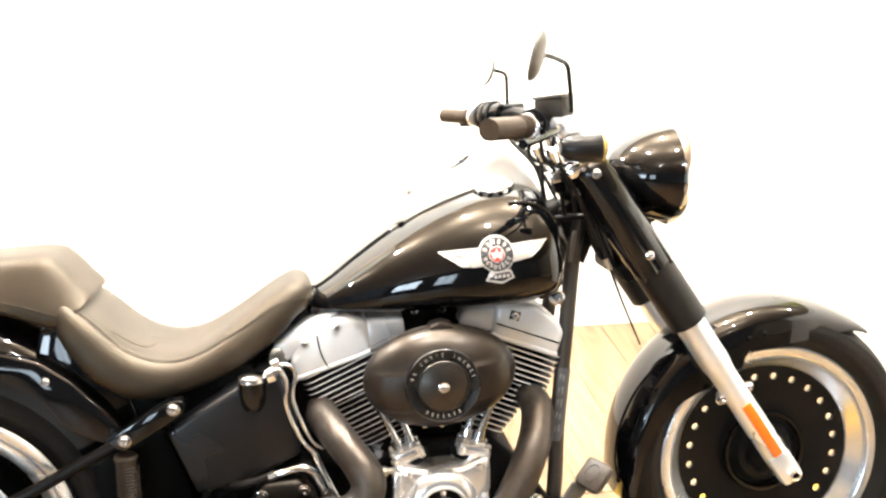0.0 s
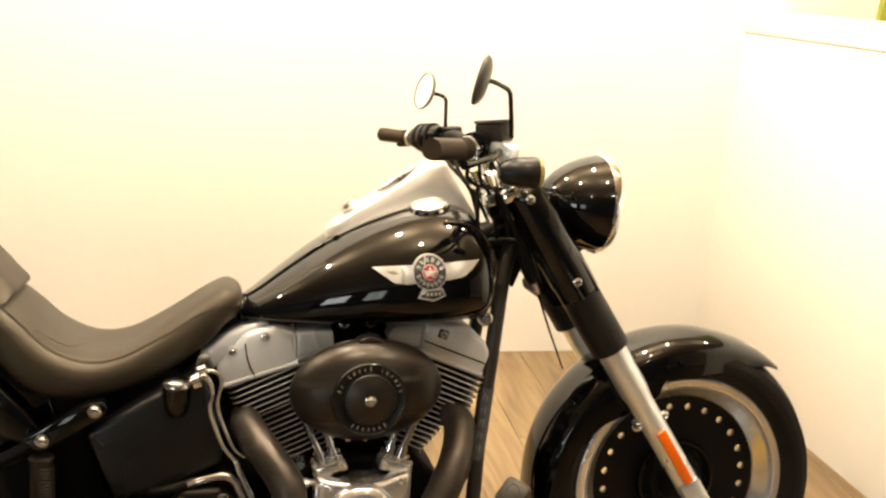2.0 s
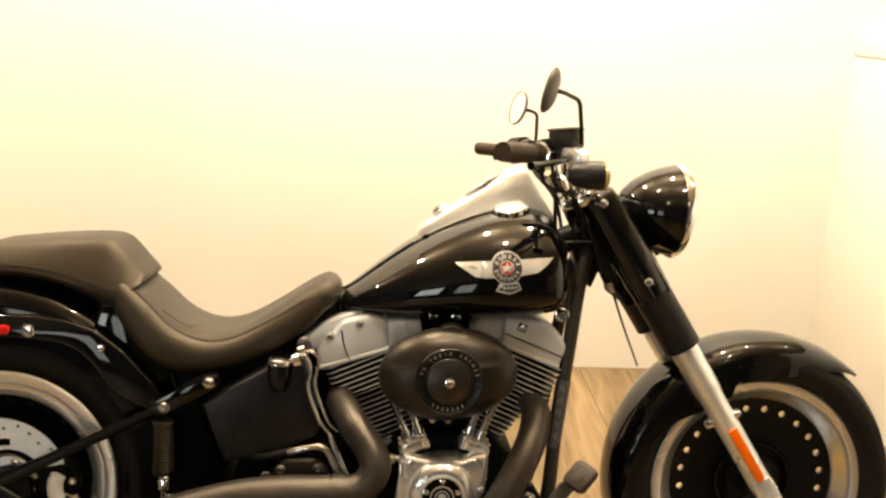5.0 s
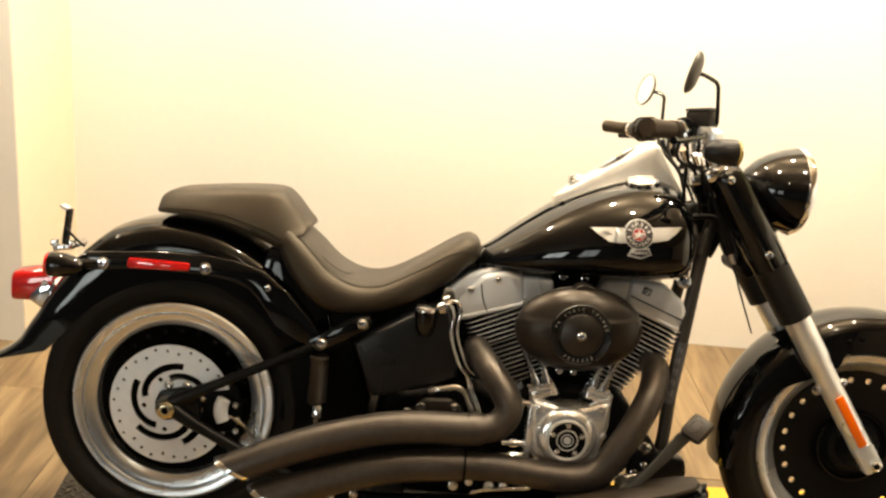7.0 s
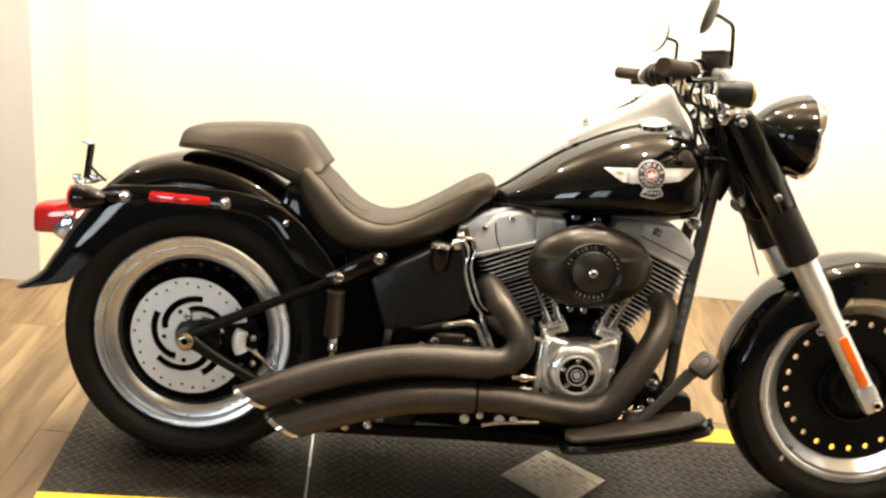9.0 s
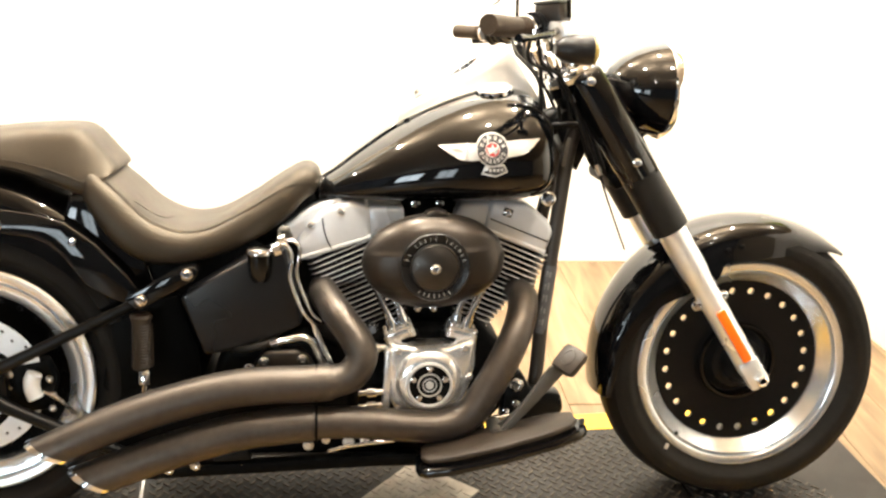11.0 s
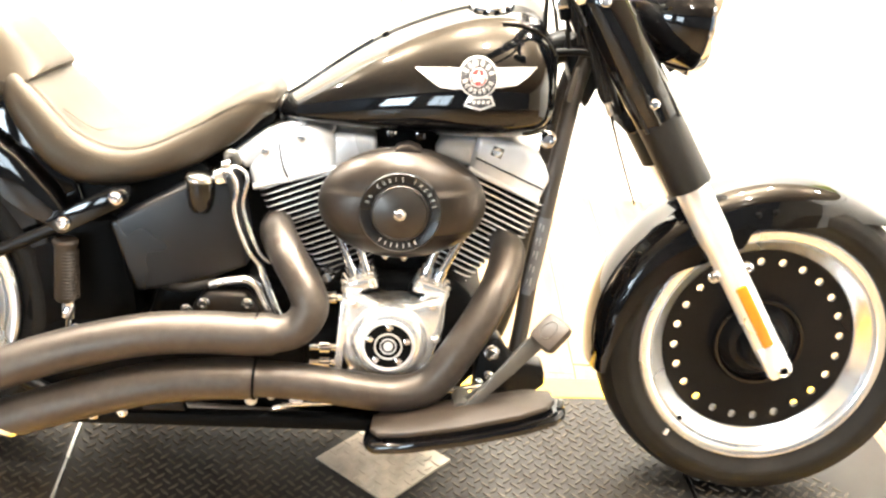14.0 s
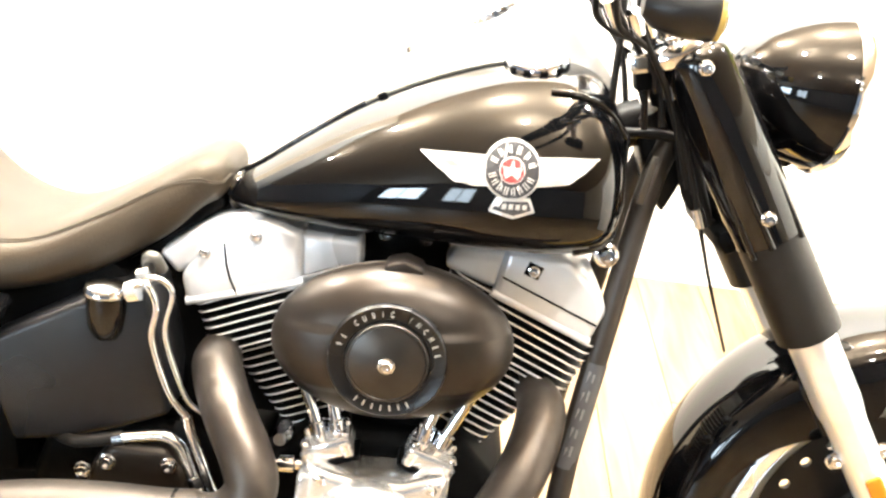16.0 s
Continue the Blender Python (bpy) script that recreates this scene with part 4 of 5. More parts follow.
part("steering_head", tube([(1.205, 0, 0.95), (1.285, 0, 0.81)], 0.032, 24, 0), SATIN, bike, "black steering head")
part("neck_gusset", prism([(1.185, 0.865), (1.215, 0.885), (1.26, 0.8), (1.24, 0.75), (1.21, 0.79)], -0.035, 0.035, 0.006), SATIN, bike)
part("horn_bracket", prism([(1.225, 0.89), (1.28, 0.9), (1.31, 0.83), (1.335, 0.755), (1.292, 0.748), (1.262, 0.79), (1.24, 0.83)], -0.03, 0.03, 0.008), SATIN, bike, "black bracket at the steering neck")
for pts in ([(1.25, -0.045, 0.88), (1.268, -0.05, 0.82), (1.295, -0.05, 0.755)], [(1.235, -0.05, 0.86), (1.25, -0.055, 0.81), (1.27, -0.05, 0.77), (1.31, -0.05, 0.745)]):
    part("neck_hose", tube(pts, 0.006, 10, 6), RUBBER, bike)
part("neck_cross_tube", tube([(1.16, -0.03, 0.845), (1.21, -0.05, 0.853), (1.25, -0.05, 0.85)], 0.007, 10, 4), SATIN, bike)
for x, z, y, r_ in ((1.17, 0.7, -0.085, 0.0125), (1.104, 0.318, -0.165, 0.011), (0.437, 0.558, -0.184, 0.0095), (0.348, 0.506, -0.184, 0.0095), (0.392, 0.148, -0.187, 0.008), (0.445, 0.157, -0.187, 0.008), (1.085, 0.26, -0.175, 0.007)):
    bolt("frame_bolt", (x, y, z), r_, bike, mat=CHROME)
part("tank_mount", tube([(1.17, -0.082, 0.7), (1.17, 0.082, 0.7)], 0.009, 12, 0), STEEL, bike)
bm = tube([(1.1825, -0.081, 0.556), (1.174, -0.087, 0.49), (1.1635, -0.0945, 0.41)], 0.0161, 24, 3, caps=False)
bm.normal_update()
bmesh.ops.delete(bm, geom=[f for f in bm.faces if f.normal.y > -0.1 or f.normal.x < -0.75], context="FACES")
dec = part("tube_decal", bm, DECAL, bike, "silver-grey printed strip on the frame tube")
for k in range(10):
    s = 0.06 + 0.88 * (k // 2 + 0.5) / 5
    part("decal_line", box((0.0028, 0.002, 0.025 if k % 3 else 0.019), (1.1825 - 0.019 * s - 0.006 * (k % 2), -0.0962 - 0.0135 * s + 0.0016 * (k % 2), 0.556 - 0.146 * s), (0, 7, 0), 0), DECAL_INK, dec)
part("tube_decal", box((0.0085, 0.003, 0.062), (1.2065, -0.0685, 0.797), (0, 9, 0), 0.001), PEDAL, bike, "grey printed strip on the frame tube")

# Oil tank with filler cap.
oil = part("oil_tank", prism([(0.418, 0.508), (0.485, 0.548), (0.555, 0.588), (0.625, 0.61), (0.645, 0.53), (0.66, 0.447), (0.6, 0.42), (0.54, 0.399), (0.466, 0.384)], -0.168, 0.16, 0.009, 4), OILT, bike, "semi-gloss black oil tank side")
part("filler_neck", lathe([(0.0, -0.062), (0.016, -0.058), (0.023, -0.045), (0.026, -0.02), (0.026, 0.0)], (0.577, -0.16, 0.597), "z", 28), PAINT, oil)
part("filler_cap", lathe([(0.027, 0), (0.0275, 0.004), (0.024, 0.01), (0.013, 0.0135), (0, 0.0145)], (0.577, -0.168, 0.597), "z", 28), CHROME, oil, "domed chrome oil filler cap")
part("fender_front", prism([(0.17, 0.6), (0.2, 0.7), (0.26, 0.72), (0.34, 0.6), (0.37, 0.5), (0.3, 0.45)], -0.112, 0.112, 0.012, 3), PAINT, bike)
part("frame_cover", prism([(0.26, 0.47), (0.26, 0.62), (0.4, 0.605), (0.56, 0.615), (0.6, 0.58), (0.42, 0.49)], -0.1, 0.1, 0.006), DARK, bike)
part("side_panel", prism([(0.28, 0.48), (0.34, 0.49), (0.41, 0.5), (0.45, 0.38), (0.46, 0.29), (0.3, 0.24), (0.25, 0.3)], -0.12, 0.12, 0.01), DARK, bike)
sh = part("canister", lathe([(0, 0.0), (0.02, 0.0), (0.022, -0.004), (0.02, -0.012), (0.0185, -0.016), (0.0185, -0.11), (0.015, -0.115), (0, -0.115)], (0.343, -0.16, 0.47), (0.03, 0, 1), 24), PAD, bike, "brown-black ribbed upright canister")
for k in range(15):
    part("rib", lathe([(0.0184, 0), (0.0196, 0.0018), (0.0184, 0.0036)], (0.3455, -0.16, 0.447 - k * 0.006), (0.03, 0, 1), 20), PAD, sh)
part("canister_valve", lathe([(0.009, 0), (0.013, -0.006), (0.013, -0.03), (0.006, -0.036), (0.006, -0.055), (0, -0.055)], (0.347, -0.16, 0.355), (0.05, 0, 1), 12), CHROME, sh, "chrome valve fitting")
bolt("canister_bolt", (0.36, -0.165, 0.305), 0.008, sh, mat=CHROME)

part("belly_block", prism([(0.2, 0.2), (0.3, 0.3), (0.6, 0.34), (0.8, 0.3), (1.06, 0.2), (1.02, 0.145), (0.34, 0.135)], -0.125, 0.17, 0.015), DARK, bike, "dark underside of the gearbox and frame")

# Chrome oil and brake lines.
part("oil_line", tube([(0.6, -0.176, 0.606), (0.624, -0.18, 0.619), (0.635, -0.18, 0.607), (0.64, -0.18, 0.588), (0.637, -0.18, 0.549), (0.66, -0.18, 0.484), (0.686, -0.18, 0.452)], 0.0042, 12, 8), CHROME, bike, "bent chrome oil line")
part("oil_line", tube([(0.684, -0.18, 0.455), (0.692, -0.18, 0.43), (0.713, -0.184, 0.384), (0.728, -0.186, 0.352)], 0.0066, 12, 6), CHROME, bike, "lower sleeve of the chrome oil line")
part("oil_line", tube([(0.61, -0.165, 0.615), (0.632, -0.172, 0.625), (0.648, -0.172, 0.62), (0.656, -0.172, 0.604), (0.65, -0.172, 0.555), (0.677, -0.172, 0.481), (0.699, -0.17, 0.458)], 0.0038, 12, 8), CHROME, bike, "bent chrome oil line")
part("oil_line", tube([(0.602, -0.185, 0.417), (0.629, -0.188, 0.425), (0.66, -0.19, 0.431), (0.68, -0.19, 0.42), (0.691, -0.19, 0.397), (0.709, -0.19, 0.355)], 0.0075, 12, 8), CHROME, bike, "thick chrome oil line")
part("oil_hose", tube([(0.51, -0.14, 0.39), (0.548, -0.178, 0.402), (0.598, -0.185, 0.416)], 0.0078, 12, 5), RUBBER, bike, "black rubber oil hose")
for x, y, z, r_ in ((0.612, -0.18, 0.608, 0.0125), (0.622, -0.172, 0.626, 0.009), (0.605, -0.186, 0.418, 0.0095), (0.703, -0.188, 0.375, 0.0115)):
    part("line_fitting", lathe([(0.0, -0.007), (r_, -0.007), (r_ * 1.05, 0.007), (0.0, 0.007)], (x, y, z), (1, 0, 0.35) if z > 0.4 else (0.4, 0, -1), 8), CHROME, bike)
part("hose_elbow", tube([(0.616, -0.13, 0.615), (0.619, -0.15, 0.64), (0.628, -0.15, 0.642), (0.634, -0.14, 0.625)], 0.0075, 12, 5), PEDAL, bike, "grey hose elbow under the seat")

# Engine.
part("crankcase", prism([(0.78, 0.4), (0.84, 0.44), (1.02, 0.45), (1.09, 0.38), (1.1, 0.28), (1.03, 0.19), (0.85, 0.18), (0.76, 0.24), (0.755, 0.33)], -0.14, 0.15, 0.02, 3), DARK, bike, "black engine crankcase")
part("gearbox", prism([(0.5, 0.4), (0.68, 0.42), (0.77, 0.37), (0.77, 0.2), (0.52, 0.18), (0.46, 0.28)], -0.13, 0.16, 0.02, 3), DARK, bike, "black gearbox case")
gc = part("gearbox_cover", prism([(0.562, 0.36), (0.585, 0.392), (0.655, 0.394), (0.682, 0.365), (0.69, 0.32), (0.55, 0.3)], -0.16, -0.12, 0.01, 3), AIRC, bike, "brown-black gearbox side cover")
for x, z in ((0.583, 0.369), (0.661, 0.374), (0.553, 0.354)):
    bolt("cover_bolt", (x, -0.16, z), 0.009, gc, mat=CHROME)
cover = part("cam_cover", prism([(0.832, 0.425), (0.862, 0.418), (0.9, 0.412), (0.955, 0.414), (0.985, 0.426), (1.012, 0.43), (1.012, 0.37), (0.998, 0.31), (0.97, 0.262), (0.93, 0.238), (0.892, 0.238), (0.858, 0.258), (0.838, 0.3), (0.832, 0.36)], -0.205, -0.13, 0.014, 4), CASE, bike, "polished cam cover")
part("cover_boss", lathe([(0.07, 0.0), (0.068, 0.014), (0.06, 0.022), (0.052, 0.026), (0, 0.026)], (0.916, -0.2, 0.343), (0, -1, 0), 64), CASE, cover)
part("cover_column", box((0.014, 0.05, 0.13), (0.832, -0.185, 0.345), (0, 2, 0), 0.004), CASE, cover)
MC = (0.916, -0.227, 0.342)
med = part("medallion", lathe([(0.047, -0.002), (0.047, 0.004), (0.044, 0.006), (0.041, 0.004), (0.041, 0.0)], MC, (0, -1, 0), 56), PRINT, cover, "round timer cover with silver ring")
part("medallion_field", lathe([(0, 0.003), (0.0415, 0.003)], MC, (0, -1, 0), 56), DARK, med, "black enamel ring")
part("medallion_ring", lathe([(0.022, 0.002), (0.022, 0.006), (0.0245, 0.006), (0.0245, 0.002)], MC, (0, -1, 0), 48), PRINT, med)
part("medallion_centre", lathe([(0, 0.006), (0.008, 0.006), (0.0085, 0.003)], MC, (0, -1, 0), 24), SILVER, med)
part("medallion_inner", lathe([(0.0125, 0.003), (0.0125, 0.0055), (0.0145, 0.0055), (0.0145, 0.003)], MC, (0, -1, 0), 32), SILVER, med)
for k in range(5):
    a = math.pi / 2 + 2 * math.pi * k / 5
    bolt("medallion_bolt", (MC[0] + 0.034 * math.cos(a), MC[1] - 0.003, MC[2] + 0.034 * math.sin(a)), 0.0048, med, mat=CHROME)
for x, z in ((0.855, 0.405), (0.99, 0.412), (0.985, 0.29), (0.853, 0.28), (0.838, 0.37), (1.0, 0.35)):
    bolt("cover_bolt", (x, -0.204, z), 0.0065, cover, mat=CHROME)


def cylinder(base, top, name, count=19):
    """A finned barrel and head between two points of the side view."""
    b, t = Vector((base[0], 0, base[1])), Vector((top[0], 0, top[1]))
    ax = (t - b).normalized()
    u = Vector((ax.z, 0, -ax.x))
    ln = (t - b).length
    rings = []
    for s, hx, hy in ((0, 0.04, 0.072), (0.66, 0.08, 0.074), (0.67, 0.092, 0.084), (1, 0.092, 0.084)):
        c = b + ax * (ln * s)
        rings.append([c + u * (hx * math.copysign(abs(math.cos(a)) ** 0.5, math.cos(a))) + Vector((0, hy * math.copysign(abs(math.sin(a)) ** 0.5, math.sin(a)), 0))
                      for a in [2 * math.pi * (k + 0.5) / 32 for k in range(32)]])
    core = part(name, loft(rings), DARK, bike, "black air-cooled cylinder with bright fin edges")
    m0 = Matrix(((u.x, 0, ax.x, 0), (u.y, 1, ax.y, 0), (u.z, 0, ax.z, 0), (0, 0, 0, 1)))
    for k in range(count):
        s = (k + 0.6) / count
        head = s > 0.66
        hx, hy = (0.104 if head else 0.045 + 0.043 * (s / 0.66)), (0.1 if head else 0.088)
        bm = box((2 * hx, 2 * hy, 0.0025), round_=0)
        bm.normal_update()
        es = [e for e in bm.edges if abs((e.verts[0].co - e.verts[1].co).normalized().z) > 0.9]
        bmesh.ops.bevel(bm, geom=es, offset=0.02, segments=4, profile=0.5, affect="EDGES")
        for f in bm.faces:
            f.normal_update()
            f.material_index = 1 if abs(f.normal.z) < 0.5 else 0
        bm.transform(Matrix.Translation(b + ax * (ln * s)) @ m0)
        part("fin", bm, [FIN, FINEDGE], core, smooth=30)
    return core


cylinder((0.842, 0.415), (0.757, 0.612), "rear_cylinder")
cylinder((1.0, 0.42), (1.083, 0.622), "front_cylinder")


def rocker(name, main, side, extra, bolts, line, well=None):
    rb = part(name, prism(main, -0.104, 0.1, 0.012, 4), SILVER, bike, "silver rocker box")
    part("rocker_side", prism(side, -0.096, 0.09, 0.01, 3), SILVER, rb)
    if extra:
        part("rocker_lug", prism(extra, -0.085, 0.06, 0.008, 3), SILVER, rb)
    part("rocker_joint", tube([(p[0], -0.1045, p[1]) for p in line], 0.0014, 6, 0), DARK, rb)
    for x, z in bolts:
        # Raised pad in place of a recess; a DARK one carries the recess's shade.
        part("bolt_well_pad", box((0.02, 0.002, 0.018), (x, -0.1042, z), (0, 18, 0), 0.001), well, rb, "raised pad for a bolt recess, dark where the recess is shaded")
        bolt("rocker_bolt", (x, -0.1052, z - 0.001), 0.006, rb, mat=CHROME)
    (xa, za), (xb, zb) = main[1] if main[0][0] < 0.9 else main[0], main[2] if main[0][0] < 0.9 else main[1]
    part("lower_flange", tube([(xa, -0.1, za + 0.004), (xb, -0.1, zb + 0.004)], 0.006, 10, 0), SILVER, rb)


rocker("rocker_box", [(0.645, 0.607), (0.656, 0.57), (0.8, 0.615), (0.795, 0.682), (0.755, 0.694), (0.7, 0.676)], [(0.795, 0.612), (0.87, 0.636), (0.866, 0.682), (0.79, 0.682)],
       [(0.612, 0.628), (0.64, 0.6), (0.7, 0.66), (0.75, 0.688), (0.735, 0.7), (0.67, 0.672)], ((0.737, 0.672), (0.676, 0.643)), [(0.699, 0.657), (0.703, 0.63), (0.709, 0.611), (0.719, 0.592)], SILVER)
rocker("rocker_box", [(1.034, 0.634), (1.165, 0.584), (1.182, 0.63), (1.17, 0.655), (1.125, 0.692), (1.045, 0.698)], [(0.97, 0.66), (1.04, 0.638), (1.05, 0.694), (0.985, 0.692)], None, ((1.082, 0.673),), [(1.045, 0.66), (1.17, 0.612)], DARK)
part("intake_block", box((0.13, 0.14, 0.1), (0.925, 0.02, 0.645), (0, 0, 0), 0.02), DARK, bike)
for x in (0.893, 0.945):
    bolt("intake_bolt", (x, -0.05, 0.68), 0.007, bike, mat=CHROME)

for x0, z0, x1, z1 in ((0.846, 0.438, 0.792, 0.56), (0.868, 0.446, 0.83, 0.56), (0.972, 0.45, 1.012, 0.57), (0.994, 0.442, 1.048, 0.56)):
    pr = part("pushrod_tube", tube([(x0, -0.15, z0), (x1, -0.135, z1)], 0.008, 16, 0), CHROME, bike, "chrome pushrod tube")
    part("tube_collar", tube([(x0, -0.15, z0 - 0.004), (x0 + (x1 - x0) * 0.14, -0.148, z0 + (z1 - z0) * 0.14)], 0.0115, 16, 0), CHROME, pr)
for sx, tilt_ in ((0.858, -23), (0.984, 19)):
    lm = pose(sx, -0.155, 0.431, 0, tilt_, 0)
    bm = box((0.062, 0.05, 0.026), round_=0.006)
    bm.transform(lm)
    lb = part("lifter_block", bm, CASE, bike, "polished lifter block with four bolts")
    bm = box((0.07, 0.054, 0.006), (0, 0, -0.016), round_=0.001)
    bm.transform(lm)
    part("gasket", bm, DARK, lb, "dark gasket")
    for dx in (-0.025, 0.025):
        for y in (-0.017, 0.017):
            bolt("block_bolt", tuple(lm @ Vector((dx, y, 0.013))), 0.0055, lb, tuple(lm.to_3x3() @ Vector((0, 0, 1))), CHROME)
        part("bolt_boss", lathe([(0, 0.0), (0.008, 0.0), (0.0075, -0.016), (0, -0.018)], tuple(lm @ Vector((dx, -0.024, 0.006))), tuple(lm.to_3x3() @ Vector((0, 0, 1))), 14), CASE, lb)
for x in (0.898, 0.932):
    bolt("valley_bolt", (x, -0.112, 0.468), 0.0065, bike, mat=CHROME)
for x, z in ((0.812, 0.4), (0.805, 0.304), (0.806, 0.275)):
    part("oil_fitting", lathe([(0, -0.03), (0.006, -0.03), (0.006, -0.014), (0.011, -0.012), (0.0115, 0.006), (0.007, 0.008), (0.007, 0.02), (0, 0.02)], (x, -0.165, z), (1, 0, 0.08), 10), CHROME, bike, "chrome hose fitting")
part("sensor", lathe([(0, 0), (0.012, 0), (0.012, 0.03), (0.008, 0.035), (0.008, 0.05), (0, 0.05)], (0.8, -0.14, 0.435), (0, -1, 0.2), 12), CHROME, bike)
part("valley_cover", box((0.1, 0.12, 0.06), (0.925, -0.05, 0.46), (0, 0, 0), 0.015), DARK, bike)

# Air cleaner.
AC, AX, AZ = Vector((0.921, 0, 0.589)), 0.143, 0.096
ca, sa = math.cos(radians(4)), math.sin(radians(4))


def cover_depth(x, z):
    """How far the cover's face stands out: a dome with a proud flat band across its middle."""
    rho = min(1.0, math.hypot(x / AX, z / AZ))
    out = 0.188 + 0.0495 * (1 - rho ** 3.4) ** 0.7
    band = min(1.0, max(0.0, (0.032 - z) / 0.009)) * min(1.0, max(0.0, (z + 0.051) / 0.009))
    edge = min(1.0, max(0.0, (0.985 - rho) / 0.16))
    return -(out + 0.0034 * band * edge)


heights = sorted(set([round(float(AZ * math.sin(a)), 5) for a in np.linspace(-1.5, 1.5, 39)] + [-0.051, -0.0465, -0.042, 0.023, 0.0275, 0.032]))
rows = []
for z in heights:
    half_ = AX * math.sqrt(max(0.0, 1 - (z / AZ) ** 2))
    rows.append([(half_ * math.sin(a), cover_depth(half_ * math.sin(a), z), z) for a in np.linspace(-math.pi / 2, math.pi / 2, 49)])
bm = loft([[(AC.x + x * ca - z * sa, y, AC.z + x * sa + z * ca) for x, y, z in row] for row in rows], caps=False, closed=False)
rim_rows = []
for y, k in ((-0.15, 0.93), (-0.17, 0.985), (-0.1765, 1.0), (-0.1775, 0.992), (-0.179, 0.992), (-0.18, 1.002), (-0.185, 1.003), (-0.1885, 0.998), (-0.189, 0.985)):
    rim_rows.append([(AC.x + AX * k * math.cos(t) * ca - AZ * k * math.sin(t) * sa, y, AC.z + AX * k * math.cos(t) * sa + AZ * k * math.sin(t) * ca) for t in np.linspace(0, 2 * math.pi, 96, endpoint=False)])
loft(rim_rows, caps=False, bm=bm)
air = part("air_cleaner", bm, AIRC, bike, "satin black oval air cleaner cover", smooth=38)
part("cover_tab", prism([(0.905, 0.688), (0.925, 0.694), (0.945, 0.688), (0.95, 0.678), (0.9, 0.678)], -0.2, -0.16, 0.004), AIRC, air)
RC = Vector((0.919, -0.236, 0.588))
part("cover_ring", lathe([(0.068, 0.0), (0.068, 0.007), (0.066, 0.0095), (0.064, 0.008), (0.049, 0.0075), (0.048, 0.004)], RC, (0, -1, 0), 64), OILT, air, "glossy black lettered ring")
part("cover_dish", lathe([(0.0475, 0.004), (0.0475, 0.0125), (0.0462, 0.0142), (0.0445, 0.0145), (0.0435, 0.013), (0.03, 0.0175), (0.012, 0.0205), (0, 0.021)], RC, (0, -1, 0), 64), DISH, air, "dark satin centre disc")
bolt("cover_bolt", (RC.x, RC.y - 0.0195, RC.z), 0.0078, air, mat=CHROME)
word = "96 CUBIC INCHES"
for k, ch in enumerate(word):
    if ch == " ":
        continue
    a = radians(165 - 150 * k / (len(word) - 1))
    bm = letters(ch, 0.0098, 0.0005)
    bmesh.ops.scale(bm, vec=(0.6, 1, 1), verts=bm.verts)
    m = Matrix.Translation((RC.x + 0.0568 * math.cos(a), RC.y - 0.0084, RC.z + 0.0568 * math.sin(a))) @ Matrix.Rotation(-(a - math.pi / 2), 4, "Y") @ Matrix.Rotation(math.pi / 2, 4, "X")
    bm.transform(m)
    part("letter", bm, PRINT, air, smooth=0)
for k in range(7):
    a = radians(238 + 62 * k / 6)
    m = Matrix.Translation((RC.x + 0.0568 * math.cos(a), RC.y - 0.0084, RC.z + 0.0568 * math.sin(a))) @ Matrix.Rotation(-(a + math.pi / 2), 4, "Y")
    bm = box((0.0019, 0.001, 0.0068), round_=0)
    bm.transform(m)
    part("print_bar", bm, PRINT, air, smooth=0)

# Exhaust.
R = 0.0365
f_pts = [(1.1, -0.05, 0.5), (1.112, -0.09, 0.503), (1.117, -0.13, 0.495), (1.107, -0.172, 0.464), (1.084, -0.207, 0.42), (1.04, -0.232, 0.345), (0.996, -0.24, 0.282), (0.942, -0.243, 0.26), (0.87, -0.245, 0.262), (0.78, -0.245, 0.27), (0.69, -0.245, 0.27), (0.6, -0.245, 0.262), (0.507, -0.247, 0.246), (0.38, -0.25, 0.208), (0.262, -0.252, 0.163)]
r_pts = [(0.7, -0.04, 0.502), (0.7, -0.085, 0.504), (0.708, -0.132, 0.498), (0.736, -0.188, 0.473), (0.768, -0.226, 0.436), (0.778, -0.24, 0.402), (0.752, -0.245, 0.366), (0.69, -0.247, 0.354), (0.6, -0.247, 0.351), (0.5, -0.248, 0.339), (0.38, -0.25, 0.306), (0.28, -0.252, 0.268), (0.185, -0.254, 0.224)]
